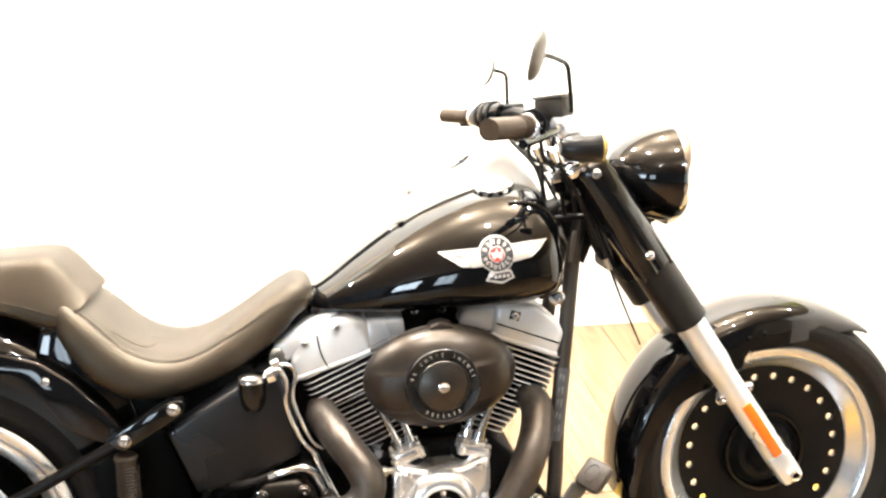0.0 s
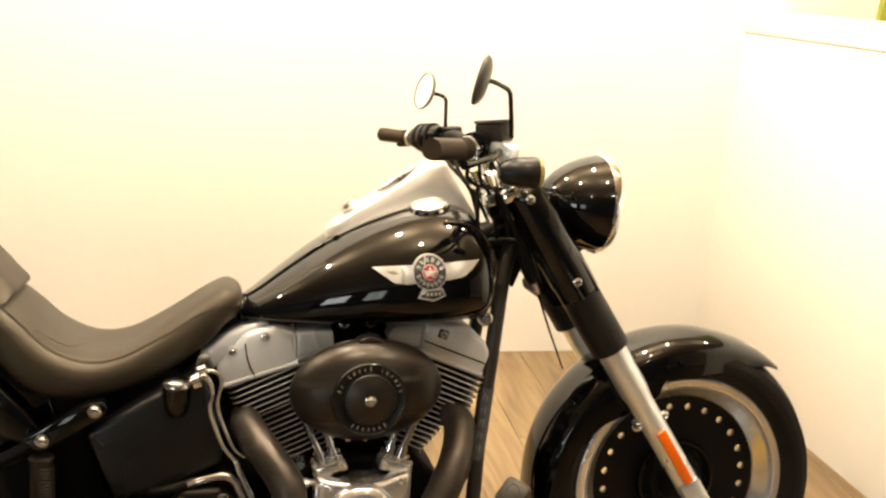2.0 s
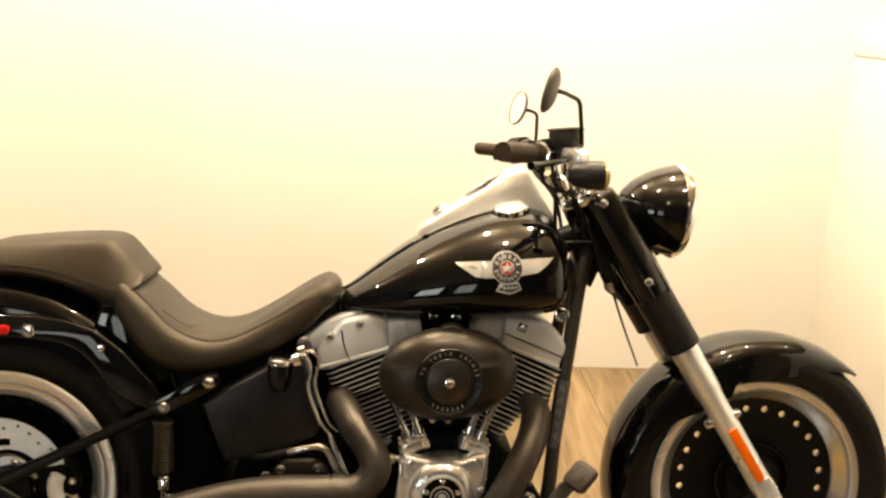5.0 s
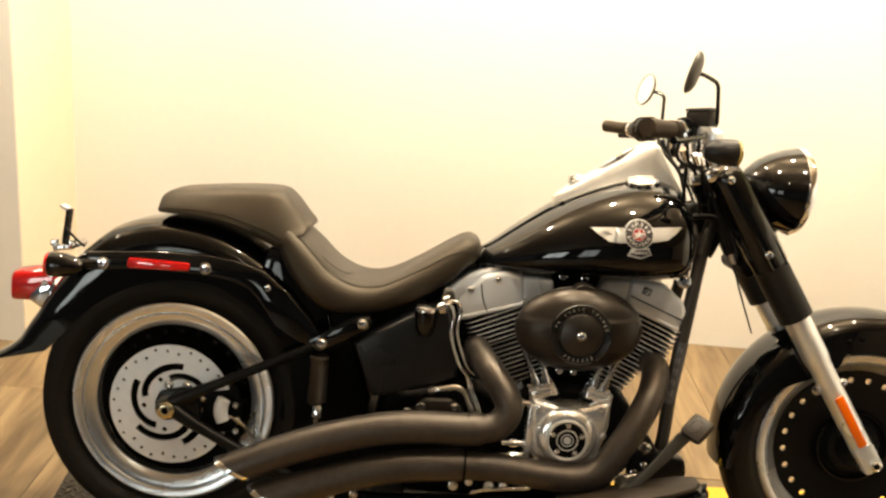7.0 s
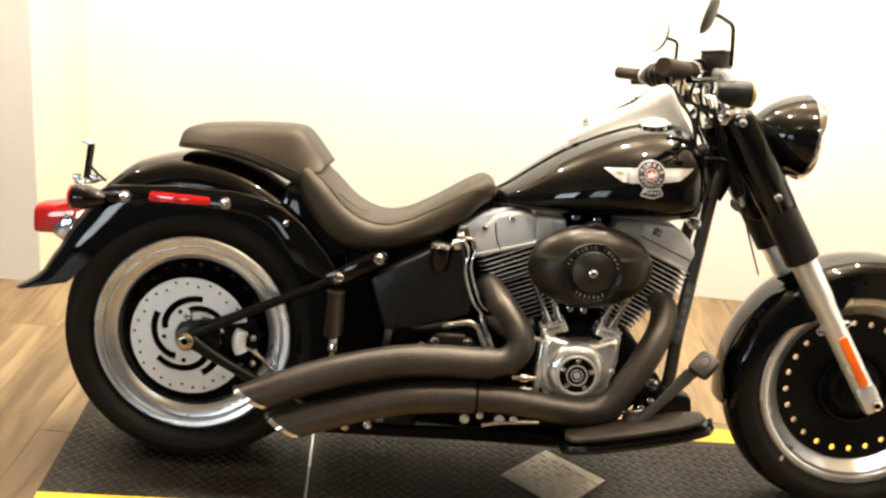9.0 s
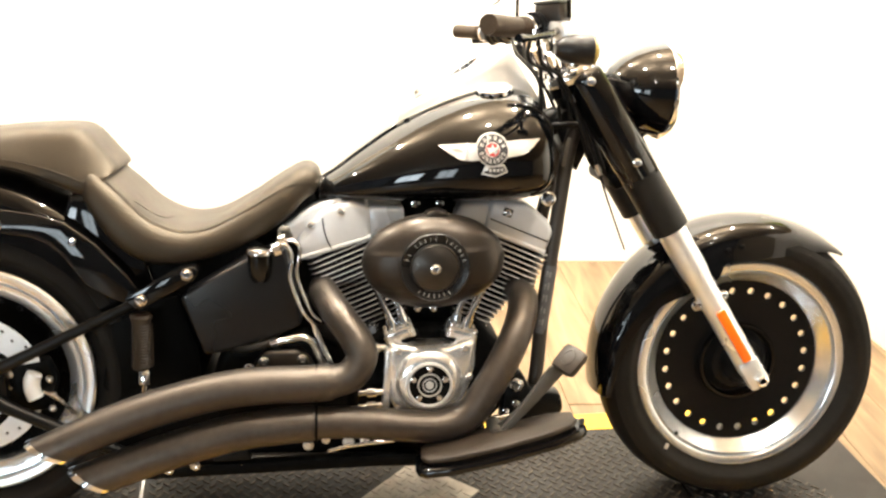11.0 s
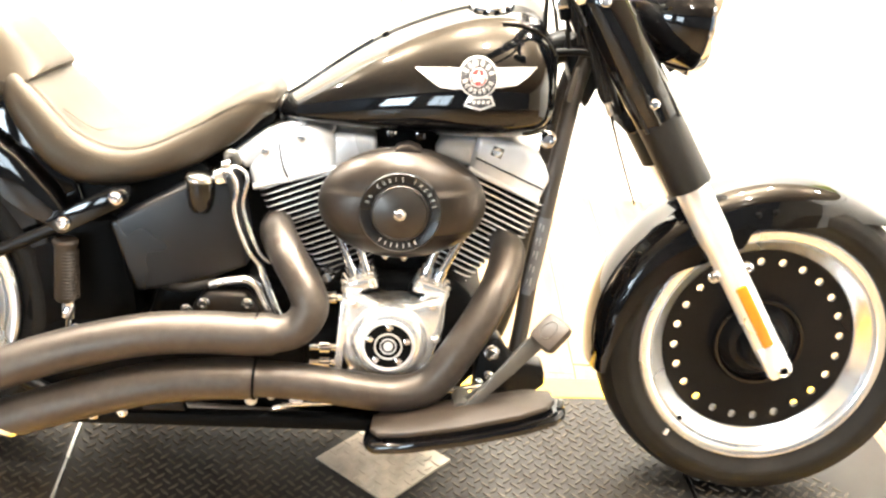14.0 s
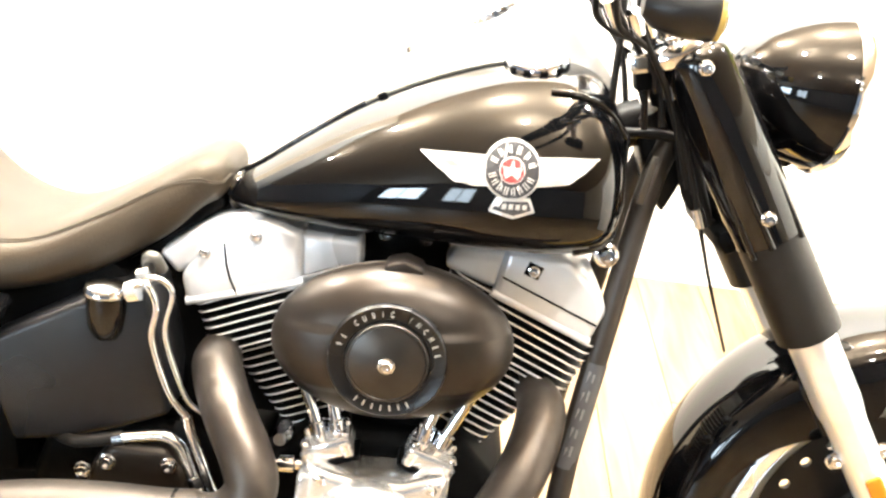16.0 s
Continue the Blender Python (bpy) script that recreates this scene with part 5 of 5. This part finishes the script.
for pts, name, tip in ((f_pts, "front_exhaust_pipe", (0.262, 0.163)), (r_pts, "rear_exhaust_pipe", (0.185, 0.224))):
    a, b = Vector(pts[-2]), Vector(pts[-1])
    d = (b - a).normalized()

    def slash(bm, since):
        """Slant the end: longer at the top."""
        for v in bm.verts:
            if (v.co - b).dot(d) > since:
                v.co += d * ((v.co.z - b.z) * 0.9)
        return bm

    ex = part(name, slash(tube(pts, [R * min(0.87 if k / 100 < (0.712 if name[0] == "f" else 0.546) else 1.0, 0.6 + 0.02 * k) for k in range(101)], 28, 8, caps=False), -0.004), PIPE, bike, "swept satin black exhaust pipe")
    bm = tube([b - d * 0.006, b + d * 0.014], R * 1.02, 28, 0, caps=False)
    tube([b + d * 0.014, b - d * 0.006], R * 0.88, 28, 0, caps=False, bm=bm)
    bm.verts.ensure_lookup_table()
    vs = bm.verts[:]
    bridge(bm, vs[28:56], vs[56:84])
    bmesh.ops.recalc_face_normals(bm, faces=bm.faces)
    part("exhaust_tip", slash(bm, -0.02), CHROME, ex, "slash-cut chrome exhaust tip")
    part("exhaust_bore", tube([b - d * 0.06, b - d * 0.035], R * 0.9, 24, 0), DARK, ex)
    j = Vector((0.691, -0.246, 0.27 if name[0] == "f" else 0.354))
    part("shield_joint", tube([j - Vector((0.0025, 0, 0)), j + Vector((0.0025, 0, 0))], R * 1.015, 28, 0, caps=False), DARK, ex)

# Floorboard and brake pedal.
fb = new("footboard")
fb.parent = bike
fb.matrix_local = pose(1.052, -0.285, 0.25, 0, -13.5, 0)
outline = [(-0.168, -0.02), (-0.155, -0.042), (-0.1, -0.056), (0.0, -0.06), (0.1, -0.05), (0.15, -0.034), (0.168, -0.012), (0.165, 0.03), (0.12, 0.05), (-0.14, 0.052), (-0.165, 0.03)]


def slab(poly, z0, z1, round_, scale=1.0):
    bm = prism([(x * scale, y * scale) for x, y in poly], 0, z1 - z0, round_, 2)
    bm.transform(Matrix.Translation((0, 0, z0)) @ Matrix(((1, 0, 0, 0), (0, 0, 1, 0), (0, 1, 0, 0), (0, 0, 0, 1))))
    bmesh.ops.recalc_face_normals(bm, faces=bm.faces)
    return bm


part("board_pan", slab(outline, -0.032, -0.009, 0.009, 1.05), PAINT, fb, "gloss black footboard pan")
part("rubber_pad", slab(outline, -0.003, 0.008, 0.004, 0.95), PAD, fb, "brown-black rubber footboard pad")
part("board_gap", slab(outline, -0.012, 0.0, 0, 0.9), DARK, fb)
part("board_tip", lathe([(0, -0.008), (0.004, -0.007), (0.006, 0), (0.004, 0.007), (0, 0.008)], (0.169, -0.006, -0.004), (0.3, 0, 1), 14), PEDAL, fb, "small bright end stud")
part("board_bracket", tube([(1.13, -0.14, 0.24), (1.13, -0.25, 0.235)], 0.014, 12, 0), DARK, bike)
part("board_bracket", tube([(0.93, -0.14, 0.18), (0.93, -0.25, 0.19)], 0.012, 12, 0), DARK, bike)
pd = part("brake_pedal", prism([(1.04, 0.243), (1.058, 0.236), (1.1, 0.286), (1.142, 0.334), (1.186, 0.386), (1.172, 0.402), (1.15, 0.392), (1.11, 0.332), (1.075, 0.285)], -0.272, -0.262, 0.003), PEDAL, bike, "grey cast brake pedal lever")
part("pedal_pivot", lathe([(0, -0.03), (0.016, -0.03), (0.016, 0.03), (0, 0.03)], (1.052, -0.24, 0.248), (0, 1, 0), 20), PEDAL, pd)
part("pedal_link", prism([(1.05, 0.262), (1.06, 0.256), (1.14, 0.316), (1.135, 0.33)], -0.25, -0.244, 0.002), PEDAL, pd)
for x, y, z, q in ((1.102, -0.185, 0.325, 0.0115), (1.099, -0.205, 0.29, 0.007)):
    bolt("pivot_bolt", (x, y, z), q, pd, mat=CHROME)
pm = Matrix.Translation((1.186, -0.288, 0.412)) @ Vector((-0.42, -0.62, 0.66)).to_track_quat("Z", "Y").to_matrix().to_4x4() @ pose(0, 0, 0, 0, 0, -22)
bm = box((0.056, 0.06, 0.026), (0, 0, 0), (0, 0, 0), 0.0125)
bm.transform(pm)
pp = part("pedal_pad", bm, PAD, pd, "brown-black rubber pedal pad")
bm = lathe([(0.015, 0.0122), (0.0165, 0.0142), (0.018, 0.0122)], (0, 0, 0), "z", 28, closed=True)
bmesh.ops.scale(bm, vec=(0.72, 1.05, 1), verts=bm.verts)
bm.transform(pm)
part("pad_ring", bm, PAD, pp, "raised oval on the pedal pad")
part("master_cylinder", prism([(1.075, 0.225), (1.078, 0.335), (1.112, 0.35), (1.14, 0.305), (1.2, 0.3), (1.208, 0.262), (1.17, 0.23)], -0.175, -0.12, 0.008), SATIN, bike, "black brake master cylinder bracket")
part("link_rod", tube([(1.02, -0.2, 0.25), (1.1, -0.19, 0.262)], 0.006, 10, 0), CHROME, bike)

# Fork, one leg a side.
for sy in (-1, 1):
    def at(z, y=0.115):
        return Vector((FA[0] + FORK_DIR.x / FORK_DIR.z * (z - FA[2]), sy * y, z))
    leg = part("fork_leg", tube([at(0.335), at(0.45), at(0.53), at(0.56), at(0.66)], [0.0262, 0.0262, 0.0266, 0.0305, 0.0305], 28, 4), ALU, bike, "bright aluminium fork lower leg")
    bm = box((0.05, 0.045, 0.075), tuple(at(0.328, 0.122)), (0, -33.4, 0), 0.012)
    part("axle_clamp", bm, ALU, leg, "cast axle clamp")
    part("axle_end", lathe([(0.006, 0.0), (0.009, 0.003), (0.0125, 0.0), (0.0125, -0.02)], (FA[0] + 0.006, sy * 0.156, FA[2] - 0.002), (0, sy, 0), 20), STEEL, leg)
    # Flat dark disc that paints the shade inside the axle's hollow end.
    part("axle_hole_shade", lathe([(0, 0.0), (0.0065, 0.0)], (FA[0] + 0.006, sy * 0.1565, FA[2] - 0.002), (0, sy, 0), 16), DARK, leg)
    for zz, xo in ((0.5, 0.032), (0.478, -0.038)):
        p = at(zz, 0.12)
        bolt("fender_bolt", (p.x + xo, p.y, p.z), 0.0095, leg, (0, sy, 0), CHROME)
    bm = box((0.022, 0.008, 0.135), tuple(at(0.415, 0.144)), (0, -33.4, 0), 0.004)
    part("fork_reflector", bm, ORANGE, leg, "amber side reflector strip")
    sl = part("fork_sleeve", tube([at(0.645), at(0.765)], 0.0405, 32, 2), DENIM, bike, "matt black fork sleeve")
    up = part("fork_cover", tube([at(0.76), at(0.8), at(0.9), at(0.955), at(0.966)], [0.0425, 0.0435, 0.043, 0.039, 0.03], 32, 4), PAINT, bike, "gloss black ribbed fork cover")
    for o, low in ((-0.03, 0.752), (-0.008, 0.758), (0.03, 0.754)):
        n_ = Vector((FORK_DIR.z, 0, -FORK_DIR.x))
        k = math.sqrt(0.042 ** 2 - o * o) - 0.001
        part("cover_rib", tube([at(low) + n_ * o + Vector((0, sy * k, 0)), at(0.8) + n_ * o + Vector((0, sy * k, 0)), at(0.945) + n_ * o * 0.85 + Vector((0, sy * (k - 0.006), 0))], [0.0044, 0.0042, 0.0034], 10, 2), PAINT, up)
    p = at(0.789, 0.158)
    bolt("cover_bolt", (p.x, p.y, p.z), 0.0072, up, (0, sy, 0), CHROME)
    p = at(0.949, 0.154)
    bolt("cover_bolt", (p.x, p.y, p.z), 0.0072, up, (0, sy, 0), CHROME)
bm = box((0.075, 0.286, 0.034), (1.207, 0, 0.964), (0, -33.4, 0), 0.016)
tt = part("top_clamp", bm, CHROME, bike, "chrome top fork clamp")
part("lower_clamp", box((0.07, 0.2, 0.036), (1.33, 0, 0.75), (0, -33.4, 0), 0.014), DARK, bike)
for sy in (-1, 1):
    part("fork_cap", lathe([(0.02, 0), (0.024, 0.004), (0.022, 0.018), (0.012, 0.022), (0, 0.022)], (1.2, sy * 0.12, 0.98), tuple(FORK_DIR), 24), CHROME, tt)
    part("riser", tube([(1.19, sy * 0.06, 0.965), (1.17, sy * 0.06, 1.0), (1.165, sy * 0.06, 1.03)], [0.02, 0.018, 0.022], 20, 4), CHROME, bike, "chrome handlebar riser")

# Headlight.
HC, HD = Vector((1.404, 0, 0.928)), Vector((1, 0.1, -0.05)).normalized()
hl = part("headlight", lathe([(0, -0.116), (0.016, -0.113), (0.04, -0.101), (0.062, -0.079), (0.079, -0.053), (0.0915, -0.025), (0.099, 0.0), (0.1015, 0.013)], HC, tuple(HD), 64), PAINT, bike, "gloss black headlight bowl")
part("headlight_rim", lathe([(0.1015, 0.01), (0.104, 0.0125), (0.104, 0.022), (0.1, 0.029), (0.09, 0.032), (0.087, 0.026)], HC, tuple(HD), 64), CHROME, hl, "chrome headlight rim")
part("headlight_lens", lathe([(0.088, 0.026), (0.071, 0.036), (0.04, 0.043), (0, 0.045)], HC, tuple(HD), 48), GLASS, hl, "clear headlight glass")
part("headlight_mount", tube([(1.3, 0, 0.9), (1.36, 0, 0.87), (1.4, 0, 0.835)], 0.014, 12, 4), SATIN, hl)
bolt("rim_screw", (1.421, -0.01, 0.829), 0.007, hl, (0.1, -0.3, -1), CHROME)

# Handlebar and what is clamped to it.
def mir(p, sy):
    """Mirror a point to one side of the bar, which is turned a little."""
    k = min(1.0, max(0.0, (p[1] - 0.12) / 0.15))
    return (p[0] + k * (0.012 if sy < 0 else 0.048), p[1] * sy, p[2] + k * (0.0 if sy < 0 else -0.015))


STALK = {-1: [(1.154, -0.255, 1.07), (1.1495, -0.264, 1.1), (1.1435, -0.273, 1.136), (1.141, -0.2765, 1.1465), (1.135, -0.283, 1.1535), (1.127, -0.291, 1.157), (1.1, -0.319, 1.165), (1.079, -0.337, 1.167)],
         1: [(1.147, 0.255, 1.03), (1.149, 0.268, 1.08), (1.151, 0.281, 1.118), (1.1505, 0.284, 1.126), (1.146, 0.289, 1.132), (1.138, 0.298, 1.136), (1.12, 0.317, 1.14)]}
HEAD = {-1: ((1.073, -0.345, 1.167), (-1, 0.4, 0.28)), 1: ((1.112, 0.325, 1.142), (-1, -0.45, 0.3))}
BAR = [(0.985, 0.365, 1.05), (1.07, 0.26, 1.048), (1.13, 0.19, 1.055), (1.165, 0.11, 1.04)]
part("handlebar", tube([mir(q, 1) for q in BAR] + [(1.165, 0.0, 1.032)] + [mir(q, -1) for q in BAR[::-1]], 0.0127, 16, 6), SATIN, bike, "black handlebar")
for sy in (-1, 1):
    far = sy > 0
    inner = (1.034, 0.304, 1.0495) if far else (1.06, 0.272, 1.048)
    gr = 0.0158 if far else 0.0185
    g = part("grip", tube([mir((0.975, 0.378, 1.052), sy), mir((0.978, 0.374, 1.052), sy), mir(inner, sy)], [gr * 0.92, gr * 1.03, gr], 24, 3), GRIP, bike, "dark grey rubber handlebar grip")
    for k in range(5):
        q = 0.7 + 0.06 * k
        p = Vector(mir(tuple(a + (b - a) * q for a, b in zip((0.978, 0.374, 1.052), inner)), sy))
        d = Vector((0.082, -0.102 * sy, -0.004)).normalized()
        part("grip_rib", tube([p, p + d * 0.003], gr * 1.1, 24, 0), GRIP, g)
    end, inw = Vector(mir((0.975, 0.378, 1.052), sy)), Vector(mir(inner, sy))
    ax_ = (end - inw).normalized()
    part("grip_end", lathe([(gr * 0.9, -0.003), (gr * 0.9, 0.001), (gr * 0.78, 0.0022), (gr * 0.7, 0.001), (gr * 0.3, 0.0004), (0, 0.0004)], end, tuple(ax_), 28), PEDAL, g, "grey round grip end")
    part("grip_collar", lathe([(gr * 1.02, 0.0), (gr * 1.22, 0.001), (gr * 1.26, 0.005), (gr * 1.2, 0.009), (gr * 1.02, 0.01)], inw, tuple(ax_), 28), CHROME, g, "thin chrome collar")
    hs = part("switch_housing", tube([mir((inner[0] + 0.002, inner[1] - 0.002, 1.05), sy), mir((1.098, 0.226, 1.054), sy)], [0.022, 0.031, 0.03, 0.024] if far else [0.022, 0.025], 20, 3), PAINT, bike, "black handlebar switch housing")
    for q in (0.3, 0.5, 0.7):
        a, b = Vector(mir((inner[0] + 0.002, inner[1] - 0.002, 1.05), sy)), Vector(mir((1.098, 0.226, 1.054), sy))
        p, d = a + (b - a) * q, (b - a).normalized()
        part("housing_rib", tube([p, p + d * 0.005], 0.0325 if far else 0.0265, 20, 0), SATIN, hs)
    part("switch_button", box((0.014, 0.012, 0.02), mir((1.072, 0.262, 1.052), sy), (0, 0, 50 * -sy), 0.003), STEEL, hs)
    ms = part("lever_reservoir", box((0.055, 0.05, 0.036) if sy < 0 else (0.046, 0.036, 0.02), mir((1.118, 0.235, 1.077 if sy < 0 else 1.068), sy), (0, -6, 40 * sy), 0.006), AIRC if sy < 0 else SATIN, bike, "brown-black square brake reservoir" if sy < 0 else "black clutch lever clamp")
    if sy < 0:
        part("reservoir_lid", box((0.057, 0.052, 0.006), mir((1.1165, 0.235, 1.0965), sy), (0, -6, 40 * sy), 0.002), PEDAL, ms, "grey reservoir lid")
    part("reservoir_clamp", box((0.05, 0.04, 0.036), mir((1.131, 0.252, 1.046), sy), (0, 24, 40 * sy), 0.01), ALU, ms, "bright cast clamp body")
    part("lever", tube([mir((1.13, 0.24, 1.047), sy), mir((1.1, 0.3, 1.04), sy), mir((1.05, 0.37, 1.032), sy), mir((1.02, 0.41, 1.03), sy)], [0.009, 0.007, 0.006, 0.008], 12, 5), PAINT if sy < 0 else SATIN, bike, "black hand lever")
    st = part("mirror", tube(STALK[sy], 0.0046, 10, 6), PAINT, bike, "black stalk mirror with oval head")
    mh = Matrix.Translation(HEAD[sy][0]) @ Vector(HEAD[sy][1]).normalized().to_track_quat("Z", "Y").to_matrix().to_4x4()
    bm = lathe([(0, -0.01), (0.028, -0.0085), (0.038, -0.004), (0.0435, 0.002), (0.0435, 0.006), (0.0415, 0.007)], (0, 0, 0), "z", 36)
    bm.transform(mh @ Matrix.Diagonal((0.8, 1.0, 1, 1)))
    part("mirror_head", bm, PEDAL, st, "grey mirror back")
    bm = lathe([(0, 0.0055), (0.042, 0.0055)], (0, 0, 0), "z", 36)
    bm.transform(mh @ Matrix.Diagonal((0.8, 1.0, 1, 1)))
    part("mirror_glass", bm, MIRROR, st, "silvered mirror glass")
    sg = part("front_indicator", lathe([(0, -0.06), (0.012, -0.058), (0.022, -0.045), (0.0275, -0.02), (0.0285, 0.008), (0.027, 0.011)], mir((1.164, 0.31, 1.013), sy), (1, 0, 0), 32), OILT, bike, "semi-gloss black bullet indicator")
    part("indicator_lens", lathe([(0.0272, 0.009), (0.027, 0.016), (0.018, 0.021), (0, 0.023)], mir((1.164, 0.31, 1.013), sy), (1, 0, 0), 32), SMOKE, sg, "smoked amber indicator lens")
    part("indicator_stalk", tube([mir((1.145, 0.3, 1.012), sy), mir((1.13, 0.25, 1.02), sy), mir((1.14, 0.2, 1.04), sy)], 0.011, 12, 4), CHROME, sg, "chrome indicator stalk")
    for a, b, c, d in (((1.13, 0.22, 1.05), (1.14, 0.17, 0.99), (1.2, 0.12, 0.91), (1.25, 0.1, 0.8)), ((1.1, 0.22, 1.05), (1.12, 0.14, 1.0), (1.17, 0.09, 0.94), (1.19, 0.07, 0.86))):
        part("control_cable", tube([mir(q, sy) for q in (a, b, c, d)], 0.0042, 8, 6), RUBBER, bike, "black control cable")
part("brake_cable", tube([(1.202, -0.115, 0.915), (1.235, -0.105, 0.85), (1.268, -0.1, 0.77), (1.3, -0.09, 0.69), (1.345, -0.075, 0.59)], [0.0046, 0.0046, 0.0024, 0.0018], 8, 6), RUBBER, bike, "black brake hose")
part("cable_ferrule", tube([(1.2, -0.115, 0.92), (1.206, -0.114, 0.905)], 0.008, 10, 0), STEEL, bike)
part("cable_ferrule", tube([(1.265, -0.1, 0.777), (1.275, -0.1, 0.755)], 0.0075, 10, 0), STEEL, bike)
part("clutch_cable", tube([(1.133, -0.1, 1.01), (1.137, -0.1, 0.972), (1.14, -0.1, 0.9), (1.15, -0.08, 0.85)], 0.0045, 8, 6), RUBBER, bike, "black clutch cable")
part("control_cable", tube([(1.168, -0.105, 1.01), (1.171, -0.108, 0.98), (1.176, -0.11, 0.943), (1.193, -0.105, 0.915), (1.204, -0.1, 0.87)], 0.0045, 8, 6), RUBBER, bike, "black control cable")
part("control_cable", tube([(1.198, -0.11, 1.0), (1.191, -0.112, 0.977), (1.183, -0.112, 0.944), (1.188, -0.105, 0.91)], 0.0045, 8, 6), RUBBER, bike, "black control cable")
clamp_nut = part("clamp_nut", bevel(lathe([(0, -0.016), (0.0165, -0.016), (0.0165, 0.014), (0, 0.014)], (1.157, -0.09, 0.974), (0.35, -1, 0.2), 6), 0.0025), CHROME, bike, "chrome hexagon under the handlebar")
part("nut_face", lathe([(0, 0.0148), (0.0095, 0.0148)], (1.157, -0.09, 0.974), (0.35, -1, 0.2), 6), PEDAL, clamp_nut)
cb = part("clamp_bracket", box((0.027, 0.034, 0.023), (1.169, -0.085, 0.94), (0, -14, 0), 0.003), CHROME, bike, "small chrome bracket block")
part("bracket_face", box((0.016, 0.003, 0.013), (1.168, -0.1025, 0.9405), (0, -14, 0), 0.001), PEDAL, cb)
part("bracket_foot", box((0.022, 0.03, 0.022), (1.176, -0.08, 0.919), (0, -14, 0), 0.003), DARK, cb)
for x, z in ((1.198, 0.912), (1.21, 0.911), (1.205, 0.927)):
    part("cable_fitting", tube([(x, -0.112, z + 0.007), (x + 0.003, -0.112, z - 0.008)], [0.0055, 0.0065, 0.005], 10, 2), STEEL, bike, "bright cable fitting")
part("bar_clamp", box((0.05, 0.17, 0.042), (1.163, 0, 1.038), (0, 8, 0), 0.012), CHROME, bike, "chrome handlebar clamp")
for pts, q in (([(1.085, -0.245, 1.035), (1.09, -0.2, 0.995), (1.12, -0.15, 0.975), (1.16, -0.1, 0.965)], 0.004), ([(1.1, -0.24, 1.03), (1.115, -0.21, 0.985), (1.145, -0.17, 0.97), (1.18, -0.12, 0.95)], 0.0035)):
    part("wire_sleeve", tube(pts, q, 12, 6), RUBBER, bike, "black wiring sleeve")
for a, b in (((1.098, -0.215, 1.01), (1.112, -0.2, 0.985)), ((1.128, -0.2, 1.0), (1.142, -0.19, 0.978)), ((1.15, -0.15, 0.998), (1.165, -0.14, 0.975)), ((1.185, -0.13, 0.985), (1.2, -0.125, 0.965))):
    part("cable_adjuster", tube([a, b], [0.0085, 0.0095, 0.007], 12, 2), CHROME, bike, "chrome cable adjuster")
for x, z, r_ in ((0.673, 0.188, 0.009), (0.709, 0.2, 0.007), (0.756, 0.194, 0.01), (0.79, 0.196, 0.008)):
    bolt("linkage_nut", (x, -0.165, z), r_, bike, mat=SATINCHROME)
part("link_rod", tube([(0.715, -0.175, 0.178), (0.755, -0.175, 0.19), (0.85, -0.172, 0.2)], 0.005, 10, 3), CHROME, bike, "chrome brake linkage rod")
part("rail_bracket", prism([(0.48, 0.165), (0.49, 0.188), (0.55, 0.192), (0.56, 0.168)], -0.19, -0.17, 0.003), SATIN, bike)
# Kickstand on the far side.
part("kickstand", tube([(0.98, 0.15, 0.17), (0.98, 0.26, 0.075), (0.99, 0.31, 0.057)], [0.012, 0.011, 0.013], 12, 4), DARK, bike, "black side stand")

# ---- the floor of planks ----
floor = tagged(part("floor", box((11.6, 9.2, 0.04), (0.0, -2.7, FLOOR - 0.026), round_=0), DARK, smooth=0), "wood-look plank floor in warm brown", "floor", kind="structure")
PW, PL = 0.182, 1.22


def plank_mesh(length):
    bm = box((PW - 0.0015, length - 0.0015, 0.008), (0, 0, 0), round_=0)
    es = [e for e in bm.edges if all(v.co.z > 0 for v in e.verts)]
    bmesh.ops.bevel(bm, geom=es, offset=0.0012, segments=1, affect="EDGES")
    me = bpy.data.meshes.new("plank")
    bm.to_mesh(me)
    bm.free()
    me.materials.append(WOOD)
    return me


PLANKS = {}
rng = random.Random(4)
for i in range(-31, 30):
    off = rng.random() * PL
    for j in range(-6, 4):
        x, y = 0.02 + i * PW, 0.9 + j * PL - off
        y0, y1 = max(y - PL / 2, -7.04), min(y + PL / 2, 1.24 if x < -1.0 else 1.6)
        size = round(y1 - y0, 2)
        if size < 0.03:
            continue
        if size not in PLANKS:
            PLANKS[size] = plank_mesh(size)
        ob = new("plank", PLANKS[size])
        ob.location = (x, (y0 + y1) / 2, FLOOR - 0.004)
        ob.parent = floor
